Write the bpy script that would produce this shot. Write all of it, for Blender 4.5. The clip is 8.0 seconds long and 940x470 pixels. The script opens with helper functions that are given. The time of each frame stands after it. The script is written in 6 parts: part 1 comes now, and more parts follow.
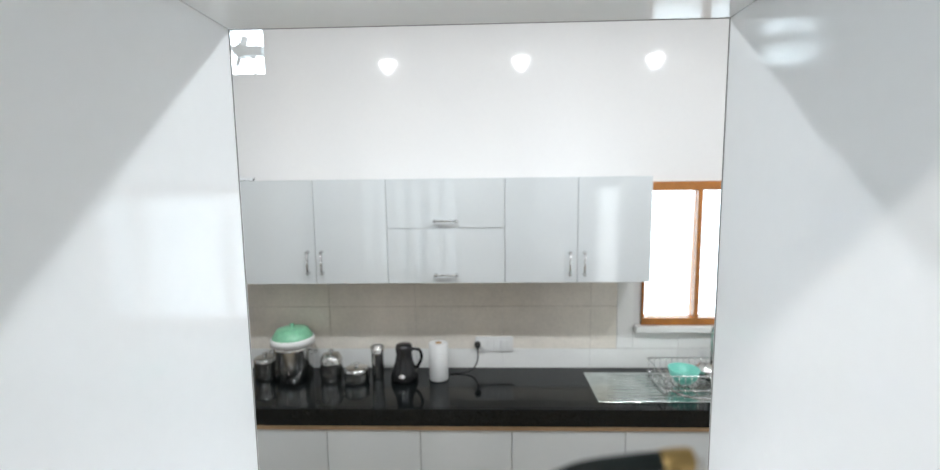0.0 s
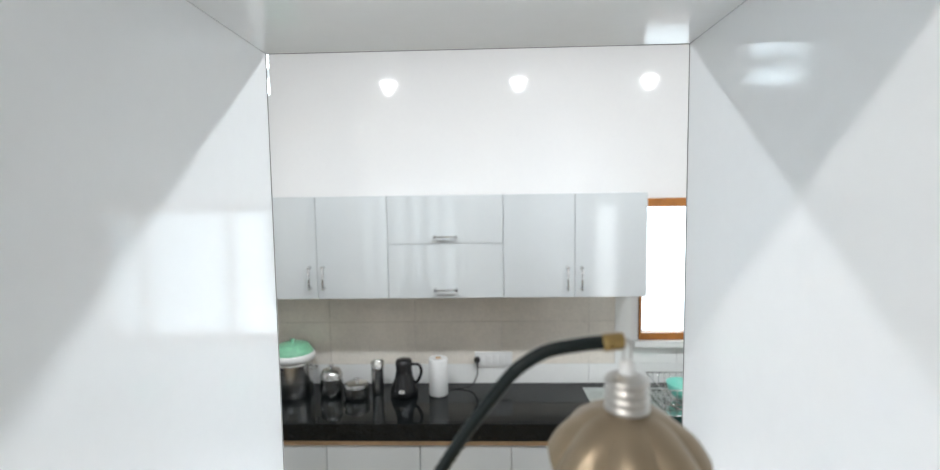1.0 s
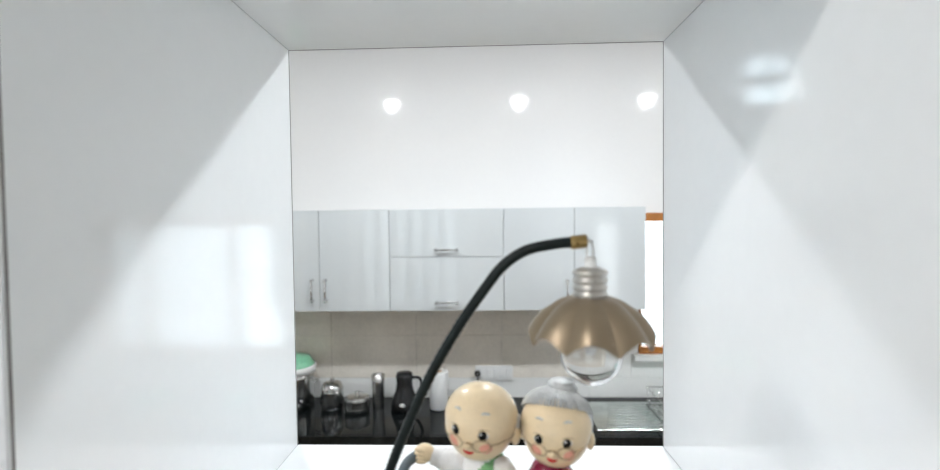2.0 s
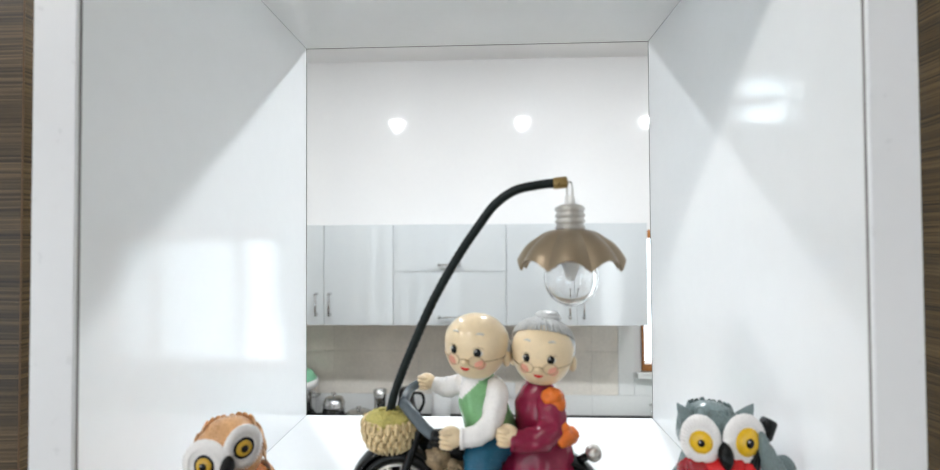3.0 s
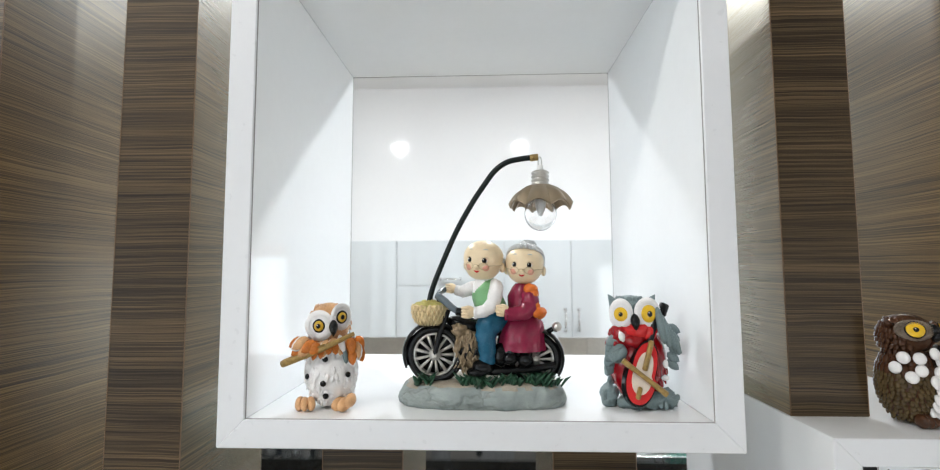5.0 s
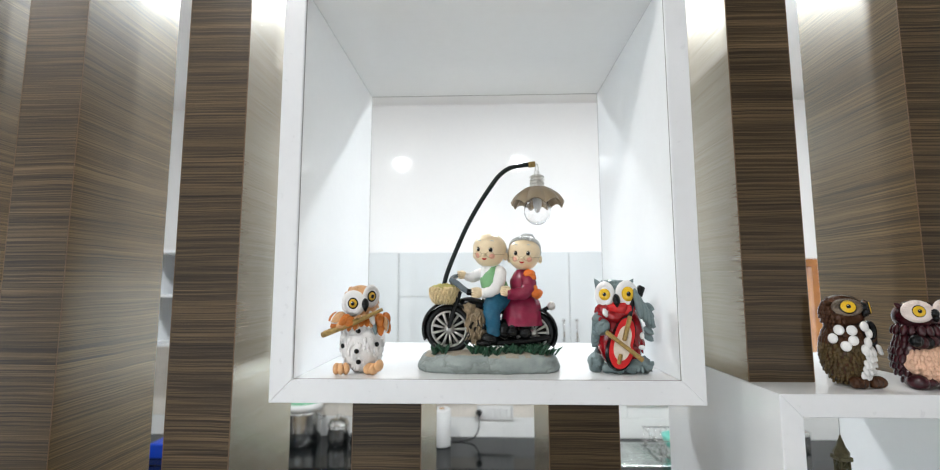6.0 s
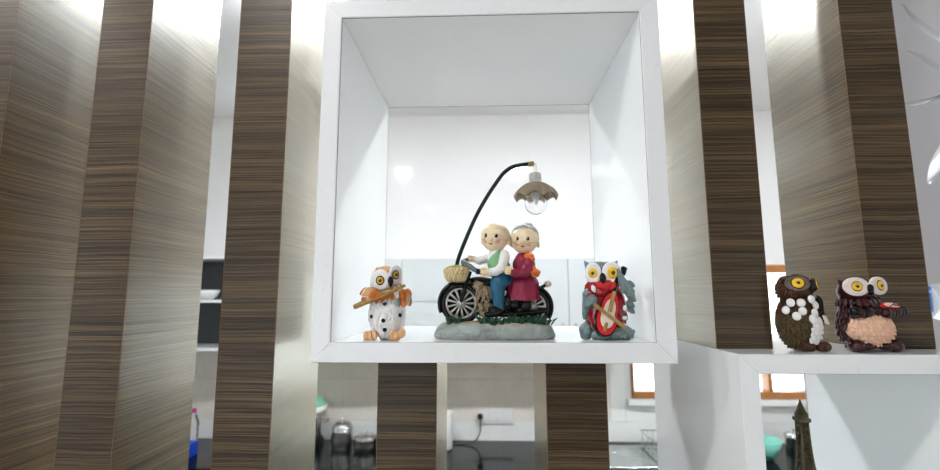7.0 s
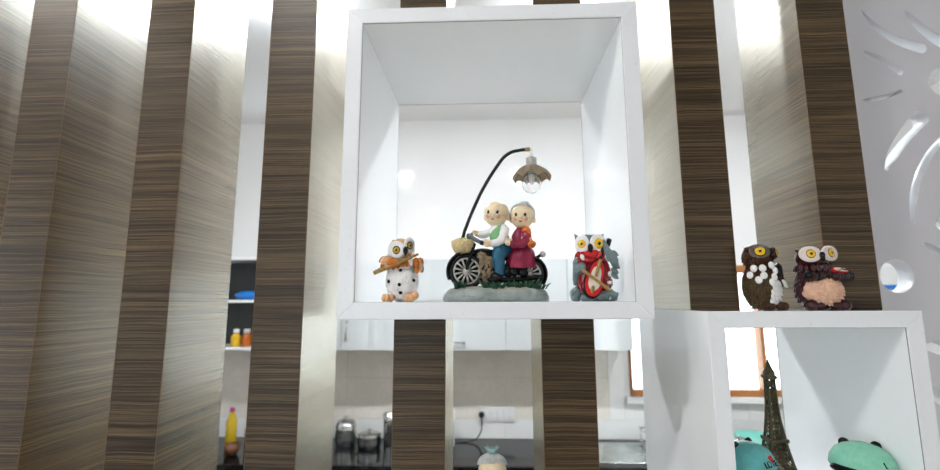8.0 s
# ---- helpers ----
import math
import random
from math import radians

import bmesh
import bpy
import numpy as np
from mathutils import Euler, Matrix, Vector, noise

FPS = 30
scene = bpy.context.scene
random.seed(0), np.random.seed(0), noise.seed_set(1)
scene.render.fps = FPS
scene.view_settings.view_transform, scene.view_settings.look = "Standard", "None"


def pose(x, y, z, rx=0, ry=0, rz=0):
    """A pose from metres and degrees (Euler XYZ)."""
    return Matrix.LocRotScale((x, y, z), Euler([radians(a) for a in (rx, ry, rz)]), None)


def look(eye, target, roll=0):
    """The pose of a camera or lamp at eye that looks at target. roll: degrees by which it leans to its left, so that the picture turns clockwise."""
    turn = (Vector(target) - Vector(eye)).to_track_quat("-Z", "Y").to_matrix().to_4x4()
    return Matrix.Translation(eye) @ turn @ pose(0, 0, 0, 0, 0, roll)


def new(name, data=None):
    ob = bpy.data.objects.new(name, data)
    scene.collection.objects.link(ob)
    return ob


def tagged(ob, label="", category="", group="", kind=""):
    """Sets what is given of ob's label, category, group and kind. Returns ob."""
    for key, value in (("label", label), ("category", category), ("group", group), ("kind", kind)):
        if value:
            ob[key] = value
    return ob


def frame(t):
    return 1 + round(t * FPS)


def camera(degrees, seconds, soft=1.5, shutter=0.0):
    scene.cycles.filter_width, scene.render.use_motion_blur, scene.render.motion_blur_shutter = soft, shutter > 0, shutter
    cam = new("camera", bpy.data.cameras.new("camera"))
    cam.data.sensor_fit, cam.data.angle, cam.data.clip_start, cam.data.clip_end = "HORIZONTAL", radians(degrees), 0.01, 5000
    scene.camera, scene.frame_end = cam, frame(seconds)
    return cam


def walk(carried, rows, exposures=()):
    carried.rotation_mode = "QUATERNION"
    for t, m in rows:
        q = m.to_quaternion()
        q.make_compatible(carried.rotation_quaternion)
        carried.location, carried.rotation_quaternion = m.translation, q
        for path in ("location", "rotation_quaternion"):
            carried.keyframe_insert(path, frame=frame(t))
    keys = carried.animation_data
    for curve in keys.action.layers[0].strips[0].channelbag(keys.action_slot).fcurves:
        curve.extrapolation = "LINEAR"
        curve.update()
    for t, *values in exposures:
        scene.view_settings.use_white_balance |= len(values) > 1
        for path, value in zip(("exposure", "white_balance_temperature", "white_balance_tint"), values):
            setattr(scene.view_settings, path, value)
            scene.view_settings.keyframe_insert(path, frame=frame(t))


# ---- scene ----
# The camera and its walk
PATH = [
    (0, (0.006, -0.071, 2.095), (-0.060, 1.915, 1.871), -0.7),
    (0.5, (0.006, -0.096, 2.091), (-0.058, 1.895, 1.905), -0.8),
    (1, (0.006, -0.126, 2.079), (-0.055, 1.868, 1.937), -0.8),
    (1.5, (0.007, -0.154, 2.061), (-0.053, 1.842, 1.957), -0.8),
    (3, (0.013, -0.206, 2.0), (-0.067, 1.792, 2.038), -0.3),
    (3.5, (0.014, -0.239, 1.985), (-0.066, 1.758, 2.048), -0.3),
    (4, (0.014, -0.279, 1.968), (-0.065, 1.717, 2.06), -0.2),
    (4.5, (0.012, -0.319, 1.952), (-0.064, 1.677, 2.067), -0.2),
    (6, (0.002, -0.434, 1.909), (-0.066, 1.554, 2.121), -0.1),
    (6.5, (-0.003, -0.474, 1.895), (-0.069, 1.511, 2.128), -0.1),
    (7, (-0.006, -0.515, 1.874), (-0.073, 1.467, 2.13), -0.1),
    (7.5, (-0.008, -0.552, 1.849), (-0.076, 1.428, 2.125), -0.1),
    (8, (-0.009, -0.589, 1.822), (-0.078, 1.389, 2.108), -0.2),
]
cam = camera(91.1, 8.0, soft=1.1)
cam.data.dof.use_dof = True
cam.data.dof.focus_distance = 0.45
cam.data.dof.aperture_fstop = 6.6
walk(cam, [(t, look(eye, target, roll)) for t, eye, target, roll in PATH], exposures=[(0, -0.33), (1.5, -0.32), (4, -0.21), (8, -0.08)])

# World and light
world = bpy.data.worlds.new("world")
scene.world = world
world.use_nodes = True
wn = world.node_tree.nodes
sky = wn.new("ShaderNodeTexSky")
sky.sky_type = "NISHITA"
sky.sun_disc = False
sky.sun_elevation = radians(48)
sky.sun_rotation = radians(200)
wn["Background"].inputs["Strength"].default_value = 0.12
world.node_tree.links.new(sky.outputs["Color"], wn["Background"].inputs["Color"])

CEIL = 3.30
BACK = 3.03      # kitchen wall
LEFT, RIGHT, FRONT = -2.9, 3.1, -3.6


def area(name, at, target, sx, sy, power, rgb=(1, 1, 1)):
    d = bpy.data.lights.new(name, "AREA")
    d.shape, d.size, d.size_y, d.energy, d.color = "RECTANGLE", sx, sy, power, rgb
    ob = new(name, d)
    ob.matrix_world = look(at, target)
    return ob


# daylight in the openings; west and south windows are unseen, added for fill
area("window_daylight", (1.68, BACK + 0.06, 1.60), (1.68, 0, 1.45), 1.2, 0.9, 7, (0.80, 0.93, 1.0))
area("unseen_west_fill", (LEFT - 0.05, -1.7, 1.7), (0, -1.7, 1.7), 1.5, 1.3, 6, (0.76, 0.90, 1.0))
area("unseen_south_fill", (-1.6, FRONT - 0.05, 1.45), (-1.6, 0, 1.45), 2.2, 2.0, 10, (0.90, 0.96, 1.0))
area("door_daylight", (2.42, FRONT - 0.05, 1.0), (2.42, 0, 1.0), 0.40, 1.95, 12, (0.95, 0.98, 1.0))
# ceiling downlights; the last one, far left in the room, is unseen and added
DOWNLIGHTS = [(-0.945, 1.43), (0.372, 1.43), (1.675, 1.43), (-0.83, -1.08), (-1.965, -1.08)]


def downlight_lamp(x, y, down, around, rgb):
    """A downlight facing down, plus an added point lamp that fills ceiling and walls."""
    d = bpy.data.lights.new("downlight_lamp", "AREA")
    d.shape, d.size, d.energy, d.color = "DISK", 0.13, down, rgb
    new("downlight_lamp", d).matrix_world = pose(x, y, CEIL - 0.025)
    d = bpy.data.lights.new("ceiling_fill", "POINT")
    d.shadow_soft_size, d.energy, d.color = 0.03, around, rgb
    new("ceiling_fill", d).matrix_world = pose(x, y, CEIL - 0.065)


for x, y in DOWNLIGHTS:
    if y > 0:
        downlight_lamp(x, y, 18.5, 15, (0.875, 0.945, 1.0))
    else:
        downlight_lamp(x, y, 6, 9, (1.0, 0.96, 0.92))


# ---- materials ----
def nodes_of(name):
    m = bpy.data.materials.new(name)
    m.use_nodes = True
    nt = m.node_tree
    return m, nt, nt.nodes["Principled BSDF"]


def link(nt, a, b):
    nt.links.new(a, b)


def coords(nt, scale=(1, 1, 1), rot=(0, 0, 0), kind="Object"):
    tc = nt.nodes.new("ShaderNodeTexCoord")
    mp = nt.nodes.new("ShaderNodeMapping")
    mp.inputs["Scale"].default_value = scale
    mp.inputs["Rotation"].default_value = [radians(a) for a in rot]
    link(nt, tc.outputs[kind], mp.inputs["Vector"])
    return mp.outputs["Vector"]


def noise_tex(nt, vec, scale, detail=4.0, rough=0.55):
    n = nt.nodes.new("ShaderNodeTexNoise")
    n.inputs["Scale"].default_value, n.inputs["Detail"].default_value, n.inputs["Roughness"].default_value = scale, detail, rough
    link(nt, vec, n.inputs["Vector"])
    return n.outputs["Fac"]


def ramp(nt, fac, stops):
    r = nt.nodes.new("ShaderNodeValToRGB")
    el = r.color_ramp.elements
    while len(el) < len(stops):
        el.new(0.5)
    for e, (p, c) in zip(el, stops):
        e.position, e.color = p, (*c, 1)
    link(nt, fac, r.inputs["Fac"])
    return r.outputs["Color"]


def bump(nt, fac, strength, distance, bsdf):
    b = nt.nodes.new("ShaderNodeBump")
    b.inputs["Strength"].default_value, b.inputs["Distance"].default_value = strength, distance
    link(nt, fac, b.inputs["Height"])
    link(nt, b.outputs["Normal"], bsdf.inputs["Normal"])


def span(nt, fac, lo, hi, bsdf, socket):
    m = nt.nodes.new("ShaderNodeMapRange")
    m.inputs["To Min"].default_value, m.inputs["To Max"].default_value = lo, hi
    link(nt, fac, m.inputs["Value"])
    link(nt, m.outputs["Result"], bsdf.inputs[socket])


def paint(name, rgb, rough=0.4, metal=0.0, vary=0.12, scale=30.0, fine=300.0, relief=0.05, depth=0.0005, coat=0.0):
    """A coloured surface with variation at two scales."""
    m, nt, b = nodes_of(name)
    vec = coords(nt)
    big, small = noise_tex(nt, vec, scale), noise_tex(nt, vec, fine, 3)
    mx = nt.nodes.new("ShaderNodeMath")
    mx.operation = "MULTIPLY_ADD"
    mx.inputs[1].default_value, mx.inputs[2].default_value = 0.4, 0.0
    link(nt, small, mx.inputs[0])
    ad = nt.nodes.new("ShaderNodeMath")
    ad.operation = "MULTIPLY_ADD"
    ad.inputs[1].default_value = 0.6
    link(nt, big, ad.inputs[0])
    link(nt, mx.outputs[0], ad.inputs[2])
    lo = tuple(c * (1 - vary) for c in rgb)
    hi = tuple(min(1, c * (1 + vary)) for c in rgb)
    link(nt, ramp(nt, ad.outputs[0], [(0.3, lo), (0.7, hi)]), b.inputs["Base Color"])
    span(nt, small, max(0.02, rough - 0.08), min(1, rough + 0.08), b, "Roughness")
    b.inputs["Metallic"].default_value = metal
    b.inputs["Coat Weight"].default_value = coat
    b.inputs["Coat Roughness"].default_value = 0.08
    if relief:
        bump(nt, small, relief, depth, b)
    return m


def wood(name, dark, mid, light, rough, smear, sheen=()):
    """Laminate with the grain lying across the slat."""
    m, nt, b = nodes_of(name)
    oi = nt.nodes.new("ShaderNodeObjectInfo")
    tc = nt.nodes.new("ShaderNodeTexCoord")
    off = nt.nodes.new("ShaderNodeVectorMath")
    off.operation = "ADD"
    sc = nt.nodes.new("ShaderNodeMath")
    sc.operation = "MULTIPLY"
    sc.inputs[1].default_value = 17.0
    link(nt, oi.outputs["Random"], sc.inputs[0])
    link(nt, tc.outputs["Object"], off.inputs[0])
    link(nt, sc.outputs[0], off.inputs[1])

    # a slow sideways drift of the grain lines
    wob = nt.nodes.new("ShaderNodeTexNoise")
    wob.inputs["Scale"].default_value, wob.inputs["Detail"].default_value = 14.0, 2.0
    link(nt, off.outputs[0], wob.inputs["Vector"])
    drift = nt.nodes.new("ShaderNodeVectorMath")
    drift.operation = "MULTIPLY_ADD"
    drift.inputs[1].default_value = (0.0, 0.0, 0.004)
    link(nt, wob.outputs["Color"], drift.inputs[0])
    link(nt, off.outputs[0], drift.inputs[2])

    def stretched(sx, sz, rot):
        mp = nt.nodes.new("ShaderNodeMapping")
        mp.inputs["Scale"].default_value = (sx, sx, sz)
        mp.inputs["Rotation"].default_value = (radians(rot), radians(rot * 0.7), 0)
        link(nt, drift.outputs[0], mp.inputs["Vector"])
        return mp.outputs["Vector"]

    fine = noise_tex(nt, stretched(6, 1500, 0.4), 1.0, 4, 0.6)
    broad = noise_tex(nt, stretched(3, 560, 0.5), 1.0, 4, 0.6)
    patch = noise_tex(nt, stretched(1.5, 90, 1), 1.0, 3, 0.5)

    def weighted(fac, k, plus=None):
        n = nt.nodes.new("ShaderNodeMath")
        n.operation = "MULTIPLY_ADD"
        n.inputs[1].default_value, n.inputs[2].default_value = k, 0.0
        link(nt, fac, n.inputs[0])
        if plus is not None:
            link(nt, plus, n.inputs[2])
        return n.outputs[0]

    grain = weighted(fine, 0.50, weighted(broad, 0.32, weighted(patch, 0.18)))
    link(nt, ramp(nt, grain, [(0.40, dark), (0.50, mid), (0.60, light)]), b.inputs["Base Color"])
    span(nt, fine, rough - 0.03, rough + 0.05, b, "Roughness")
    # the fine cross grain smears reflections up and down
    tg = nt.nodes.new("ShaderNodeTangent")
    tg.direction_type, tg.axis = "RADIAL", "Z"
    link(nt, tg.outputs["Tangent"], b.inputs["Tangent"])
    b.inputs["Anisotropic"].default_value = smear
    b.inputs["Anisotropic Rotation"].default_value = 0.25
    b.inputs["Specular IOR Level"].default_value = 0.28
    if sheen:
        # a clear film that turns to a mirror at grazing angles
        lw = nt.nodes.new("ShaderNodeLayerWeight")
        lw.inputs["Blend"].default_value = 0.5
        gl = nt.nodes.new("ShaderNodeBsdfAnisotropic")
        link(nt, ramp(nt, grain, [(0.38, (0.82, 0.75, 0.60)), (0.50, (0.95, 0.90, 0.77)), (0.62, (1.0, 0.97, 0.90))]), gl.inputs["Color"])
        gl.inputs["Roughness"].default_value, gl.inputs["Anisotropy"].default_value, gl.inputs["Rotation"].default_value = 0.26, smear, 0.25
        link(nt, tg.outputs["Tangent"], gl.inputs["Tangent"])
        mix = nt.nodes.new("ShaderNodeMixShader")
        link(nt, ramp(nt, lw.outputs["Facing"], [(p, (v, v, v)) for p, v in sheen]), mix.inputs["Fac"])
        link(nt, b.outputs["BSDF"], mix.inputs[1])
        link(nt, gl.outputs["BSDF"], mix.inputs[2])
        link(nt, mix.outputs["Shader"], nt.nodes["Material Output"].inputs["Surface"])
    return m


def emitter(name, rgb, strength):
    m, nt, b = nodes_of(name)
    b.inputs["Base Color"].default_value = (*rgb, 1)
    b.inputs["Emission Color"].default_value = (*rgb, 1)
    b.inputs["Emission Strength"].default_value = strength
    return m


def glass(name, rgb, rough=0.0, ior=1.45):
    m, nt, b = nodes_of(name)
    b.inputs["Base Color"].default_value = (*rgb, 1)
    b.inputs["Transmission Weight"].default_value = 1.0
    b.inputs["Roughness"].default_value = rough
    b.inputs["IOR"].default_value = ior
    return m


WHITE_GLOSS = paint("white_gloss_laminate", (0.925, 0.94, 0.95), 0.07, vary=0.015, scale=6, fine=90, relief=0.015, depth=0.0003)
# Toned white: light level put into the colour of box fronts and cut sides
WHITE_MATT = paint("white_light_toned", (0.79, 0.80, 0.825), 0.30, vary=0.02, scale=8, fine=120, relief=0.03)
SEAM = paint("dark_seam", (0.28, 0.27, 0.265), 0.7)
WALL_PAINT = paint("wall_paint", (0.87, 0.865, 0.855), 0.6, vary=0.03, scale=2, fine=60, relief=0.05)
WALL_GLOSS = paint("glazed_wall", (0.83, 0.82, 0.81), 0.04, vary=0.015, scale=2, fine=40, relief=0.01)
CEIL_PAINT = paint("ceiling_paint", (0.92, 0.915, 0.91), 0.7, vary=0.02, scale=2, fine=60, relief=0.03)
FLOOR_TILE = paint("floor_tile", (0.32, 0.25, 0.17), 0.15, vary=0.08, scale=3, fine=50, relief=0.02)
TILE_BEIGE = paint("beige_tile", (0.82, 0.765, 0.685), 0.16, vary=0.10, scale=5, fine=60, relief=0.04)
TILE_WHITE = paint("white_tile", (0.86, 0.86, 0.84), 0.12, vary=0.03, scale=5, fine=60, relief=0.02)
GRANITE = paint("black_granite", (0.006, 0.0075, 0.008), 0.06, vary=0.6, scale=120, fine=900, relief=0.01)
GRANITE.node_tree.nodes["Principled BSDF"].inputs["Specular IOR Level"].default_value = 0.28
CABINET = paint("pale_grey_acrylic", (0.62, 0.65, 0.66), 0.07, vary=0.02, scale=4, fine=60, relief=0.02, coat=0.4)
CARCASS = paint("cabinet_carcass", (0.62, 0.63, 0.63), 0.4, vary=0.03)
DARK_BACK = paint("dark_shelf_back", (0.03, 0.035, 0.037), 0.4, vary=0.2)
STEEL = paint("stainless_steel", (0.62, 0.62, 0.61), 0.16, 1.0, vary=0.06, scale=12, fine=200, relief=0.03)
CHROME = paint("chrome", (0.80, 0.80, 0.80), 0.08, 1.0, vary=0.02, relief=0)
ORANGE_WOOD = paint("varnished_teak", (0.42, 0.16, 0.035), 0.25, vary=0.25, scale=14, fine=150, relief=0.06, coat=0.4)
STRIP_WOOD = paint("light_wood_strip", (0.52, 0.36, 0.22), 0.25, vary=0.15, scale=14, fine=150)
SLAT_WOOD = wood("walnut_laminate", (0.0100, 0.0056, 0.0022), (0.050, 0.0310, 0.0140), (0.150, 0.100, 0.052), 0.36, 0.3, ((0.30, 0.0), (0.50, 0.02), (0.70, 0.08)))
# Lighter copy of the walnut: bounced light on the sides put into the colour
SLAT_SIDE = wood("walnut_laminate_lit_side", (0.027, 0.0145, 0.0046), (0.100, 0.059, 0.0205), (0.205, 0.127, 0.048), 0.34, 0.3, ((0.26, 0.02), (0.42, 0.11), (0.50, 0.25), (0.57, 0.45), (0.68, 0.72)))
SLAT_EDGE = paint("slat_edge_band", (0.14, 0.075, 0.032), 0.35, vary=0.3, scale=60, fine=400)
JALI_WHITE = paint("cnc_panel_paint", (0.62, 0.605, 0.645), 0.45, vary=0.02, scale=4, fine=90, relief=0.03)
SKY_GLOW = emitter("bright_sky", (0.80, 0.93, 1.0), 7.0)
OUTSIDE = emitter("bright_outdoors", (0.86, 0.95, 1.0), 1.45)
LAMP_GLOW = emitter("downlight_glow", (1.0, 0.99, 0.97), 130.0)
CLEAR = glass("clear_glass", (1, 1, 1))
BLUE_PLASTIC = paint("blue_plastic", (0.01, 0.07, 0.60), 0.3, vary=0.1)
BLACK_PLASTIC = paint("black_plastic", (0.012, 0.012, 0.013), 0.25, vary=0.2)
BLUE_PRINT = paint("blue_print", (0.012, 0.19, 0.62), 0.25, vary=0.08)
WHITE_PLASTIC = paint("white_plastic", (0.78, 0.78, 0.77), 0.35, vary=0.03)


# ---- building helpers ----
def thing(name, at=(0, 0, 0), label="", category="", group="", kind=""):
    ob = new(name)
    ob.empty_display_size = 0.02
    ob.matrix_world = Matrix.Translation(at)
    return tagged(ob, label, category, group, kind)


def to_mesh(name, bm, mats, smooth=True, angle=40):
    me = bpy.data.meshes.new(name)
    if smooth:
        for f in bm.faces:
            f.smooth = True
        for e in bm.edges:
            e.smooth = len(e.link_faces) == 2 and e.calc_face_angle(0) < radians(angle)
    bm.to_mesh(me)
    bm.free()
    for m in (mats if isinstance(mats, (list, tuple)) else [mats]):
        me.materials.append(m)
    return me


def part(name, bm, mats, parent=None, label="", smooth=True, angle=40):
    ob = new(name, to_mesh(name, bm, mats, smooth, angle))
    if parent is not None:
        ob.parent = parent
    return tagged(ob, label)


def whole(name, bm, mats, label, category="", group="", kind="", at=None, smooth=True, angle=40):
    ob = new(name, to_mesh(name, bm, mats, smooth, angle))
    if at is not None:
        ob.matrix_world = Matrix.Translation(at)
    return tagged(ob, label, category, group, kind)


def block(bm, x0, x1, y0, y1, z0, z1, bevel=0.0, mi=0, edge_mi=None, segments=1):
    g = bmesh.ops.create_cube(bm, size=1.0)
    vs = g["verts"]
    for v in vs:
        v.co = Vector((x0 + (v.co.x + 0.5) * (x1 - x0), y0 + (v.co.y + 0.5) * (y1 - y0), z0 + (v.co.z + 0.5) * (z1 - z0)))
    fs = {f for v in vs for f in v.link_faces}
    for f in fs:
        f.material_index = mi
    if bevel:
        es = list({e for v in vs for e in v.link_edges})
        r = bmesh.ops.bevel(bm, geom=es, offset=bevel, segments=segments, profile=0.5, affect="EDGES")
        for f in r["faces"]:
            f.material_index = mi if edge_mi is None else edge_mi


def lathe(bm, profile, m=Matrix(), segs=24, mi=0, cap=True):
    """Turns (radius, height) pairs about the z axis."""
    rings = []
    for r, z in profile:
        rings.append([bm.verts.new(m @ Vector((r * math.cos(2 * math.pi * i / segs), r * math.sin(2 * math.pi * i / segs), z))) for i in range(segs)])
    for a, b in zip(rings, rings[1:]):
        for i in range(segs):
            j = (i + 1) % segs
            bm.faces.new((a[i], a[j], b[j], b[i])).material_index = mi
    if cap:
        if profile[0][0] > 1e-5:
            bm.faces.new(list(reversed(rings[0]))).material_index = mi
        if profile[-1][0] > 1e-5:
            bm.faces.new(rings[-1]).material_index = mi


def tube(bm, pts, radius, segs=10, mi=0, flat=1.0):
    """A tube along points; radius is a number or one for each point."""
    pts = [Vector(p) for p in pts]
    rs = radius if isinstance(radius, (list, tuple)) else [radius] * len(pts)
    rings, up = [], None
    for i, p in enumerate(pts):
        d = (pts[min(i + 1, len(pts) - 1)] - pts[max(i - 1, 0)]).normalized()
        if up is None:
            up = Vector((0, 0, 1)) if abs(d.z) < 0.9 else Vector((0, 1, 0))
        side = d.cross(up).normalized()
        up = side.cross(d).normalized()
        rings.append([bm.verts.new(p + rs[i] * (side * math.cos(2 * math.pi * k / segs) + flat * up * math.sin(2 * math.pi * k / segs))) for k in range(segs)])
    for a, b in zip(rings, rings[1:]):
        for k in range(segs):
            n = (k + 1) % segs
            bm.faces.new((a[k], a[n], b[n], b[k])).material_index = mi
    bm.faces.new(list(reversed(rings[0]))).material_index = mi
    bm.faces.new(rings[-1]).material_index = mi


def ball(bm, at, r, mi=0, rot=(0, 0, 0), u=16, v=10):
    """A rounded ellipsoid with radii r."""
    r = r if isinstance(r, (list, tuple)) else (r, r, r)
    m = Matrix.Translation(at) @ Euler([radians(a) for a in rot]).to_matrix().to_4x4() @ Matrix.Diagonal((*r, 1))
    rings = []
    for k in range(1, v):
        b = math.pi * k / v
        sb, cb = math.sin(b), math.cos(b)
        rings.append([bm.verts.new(m @ Vector((sb * math.cos(2 * math.pi * i / u), sb * math.sin(2 * math.pi * i / u), cb))) for i in range(u)])
    top, low = bm.verts.new(m @ Vector((0, 0, 1))), bm.verts.new(m @ Vector((0, 0, -1)))
    for i in range(u):
        j = (i + 1) % u
        bm.faces.new((top, rings[0][i], rings[0][j])).material_index = mi
        bm.faces.new((low, rings[-1][j], rings[-1][i])).material_index = mi
        for a, b in zip(rings, rings[1:]):
            bm.faces.new((a[i], b[i], b[j], a[j])).material_index = mi


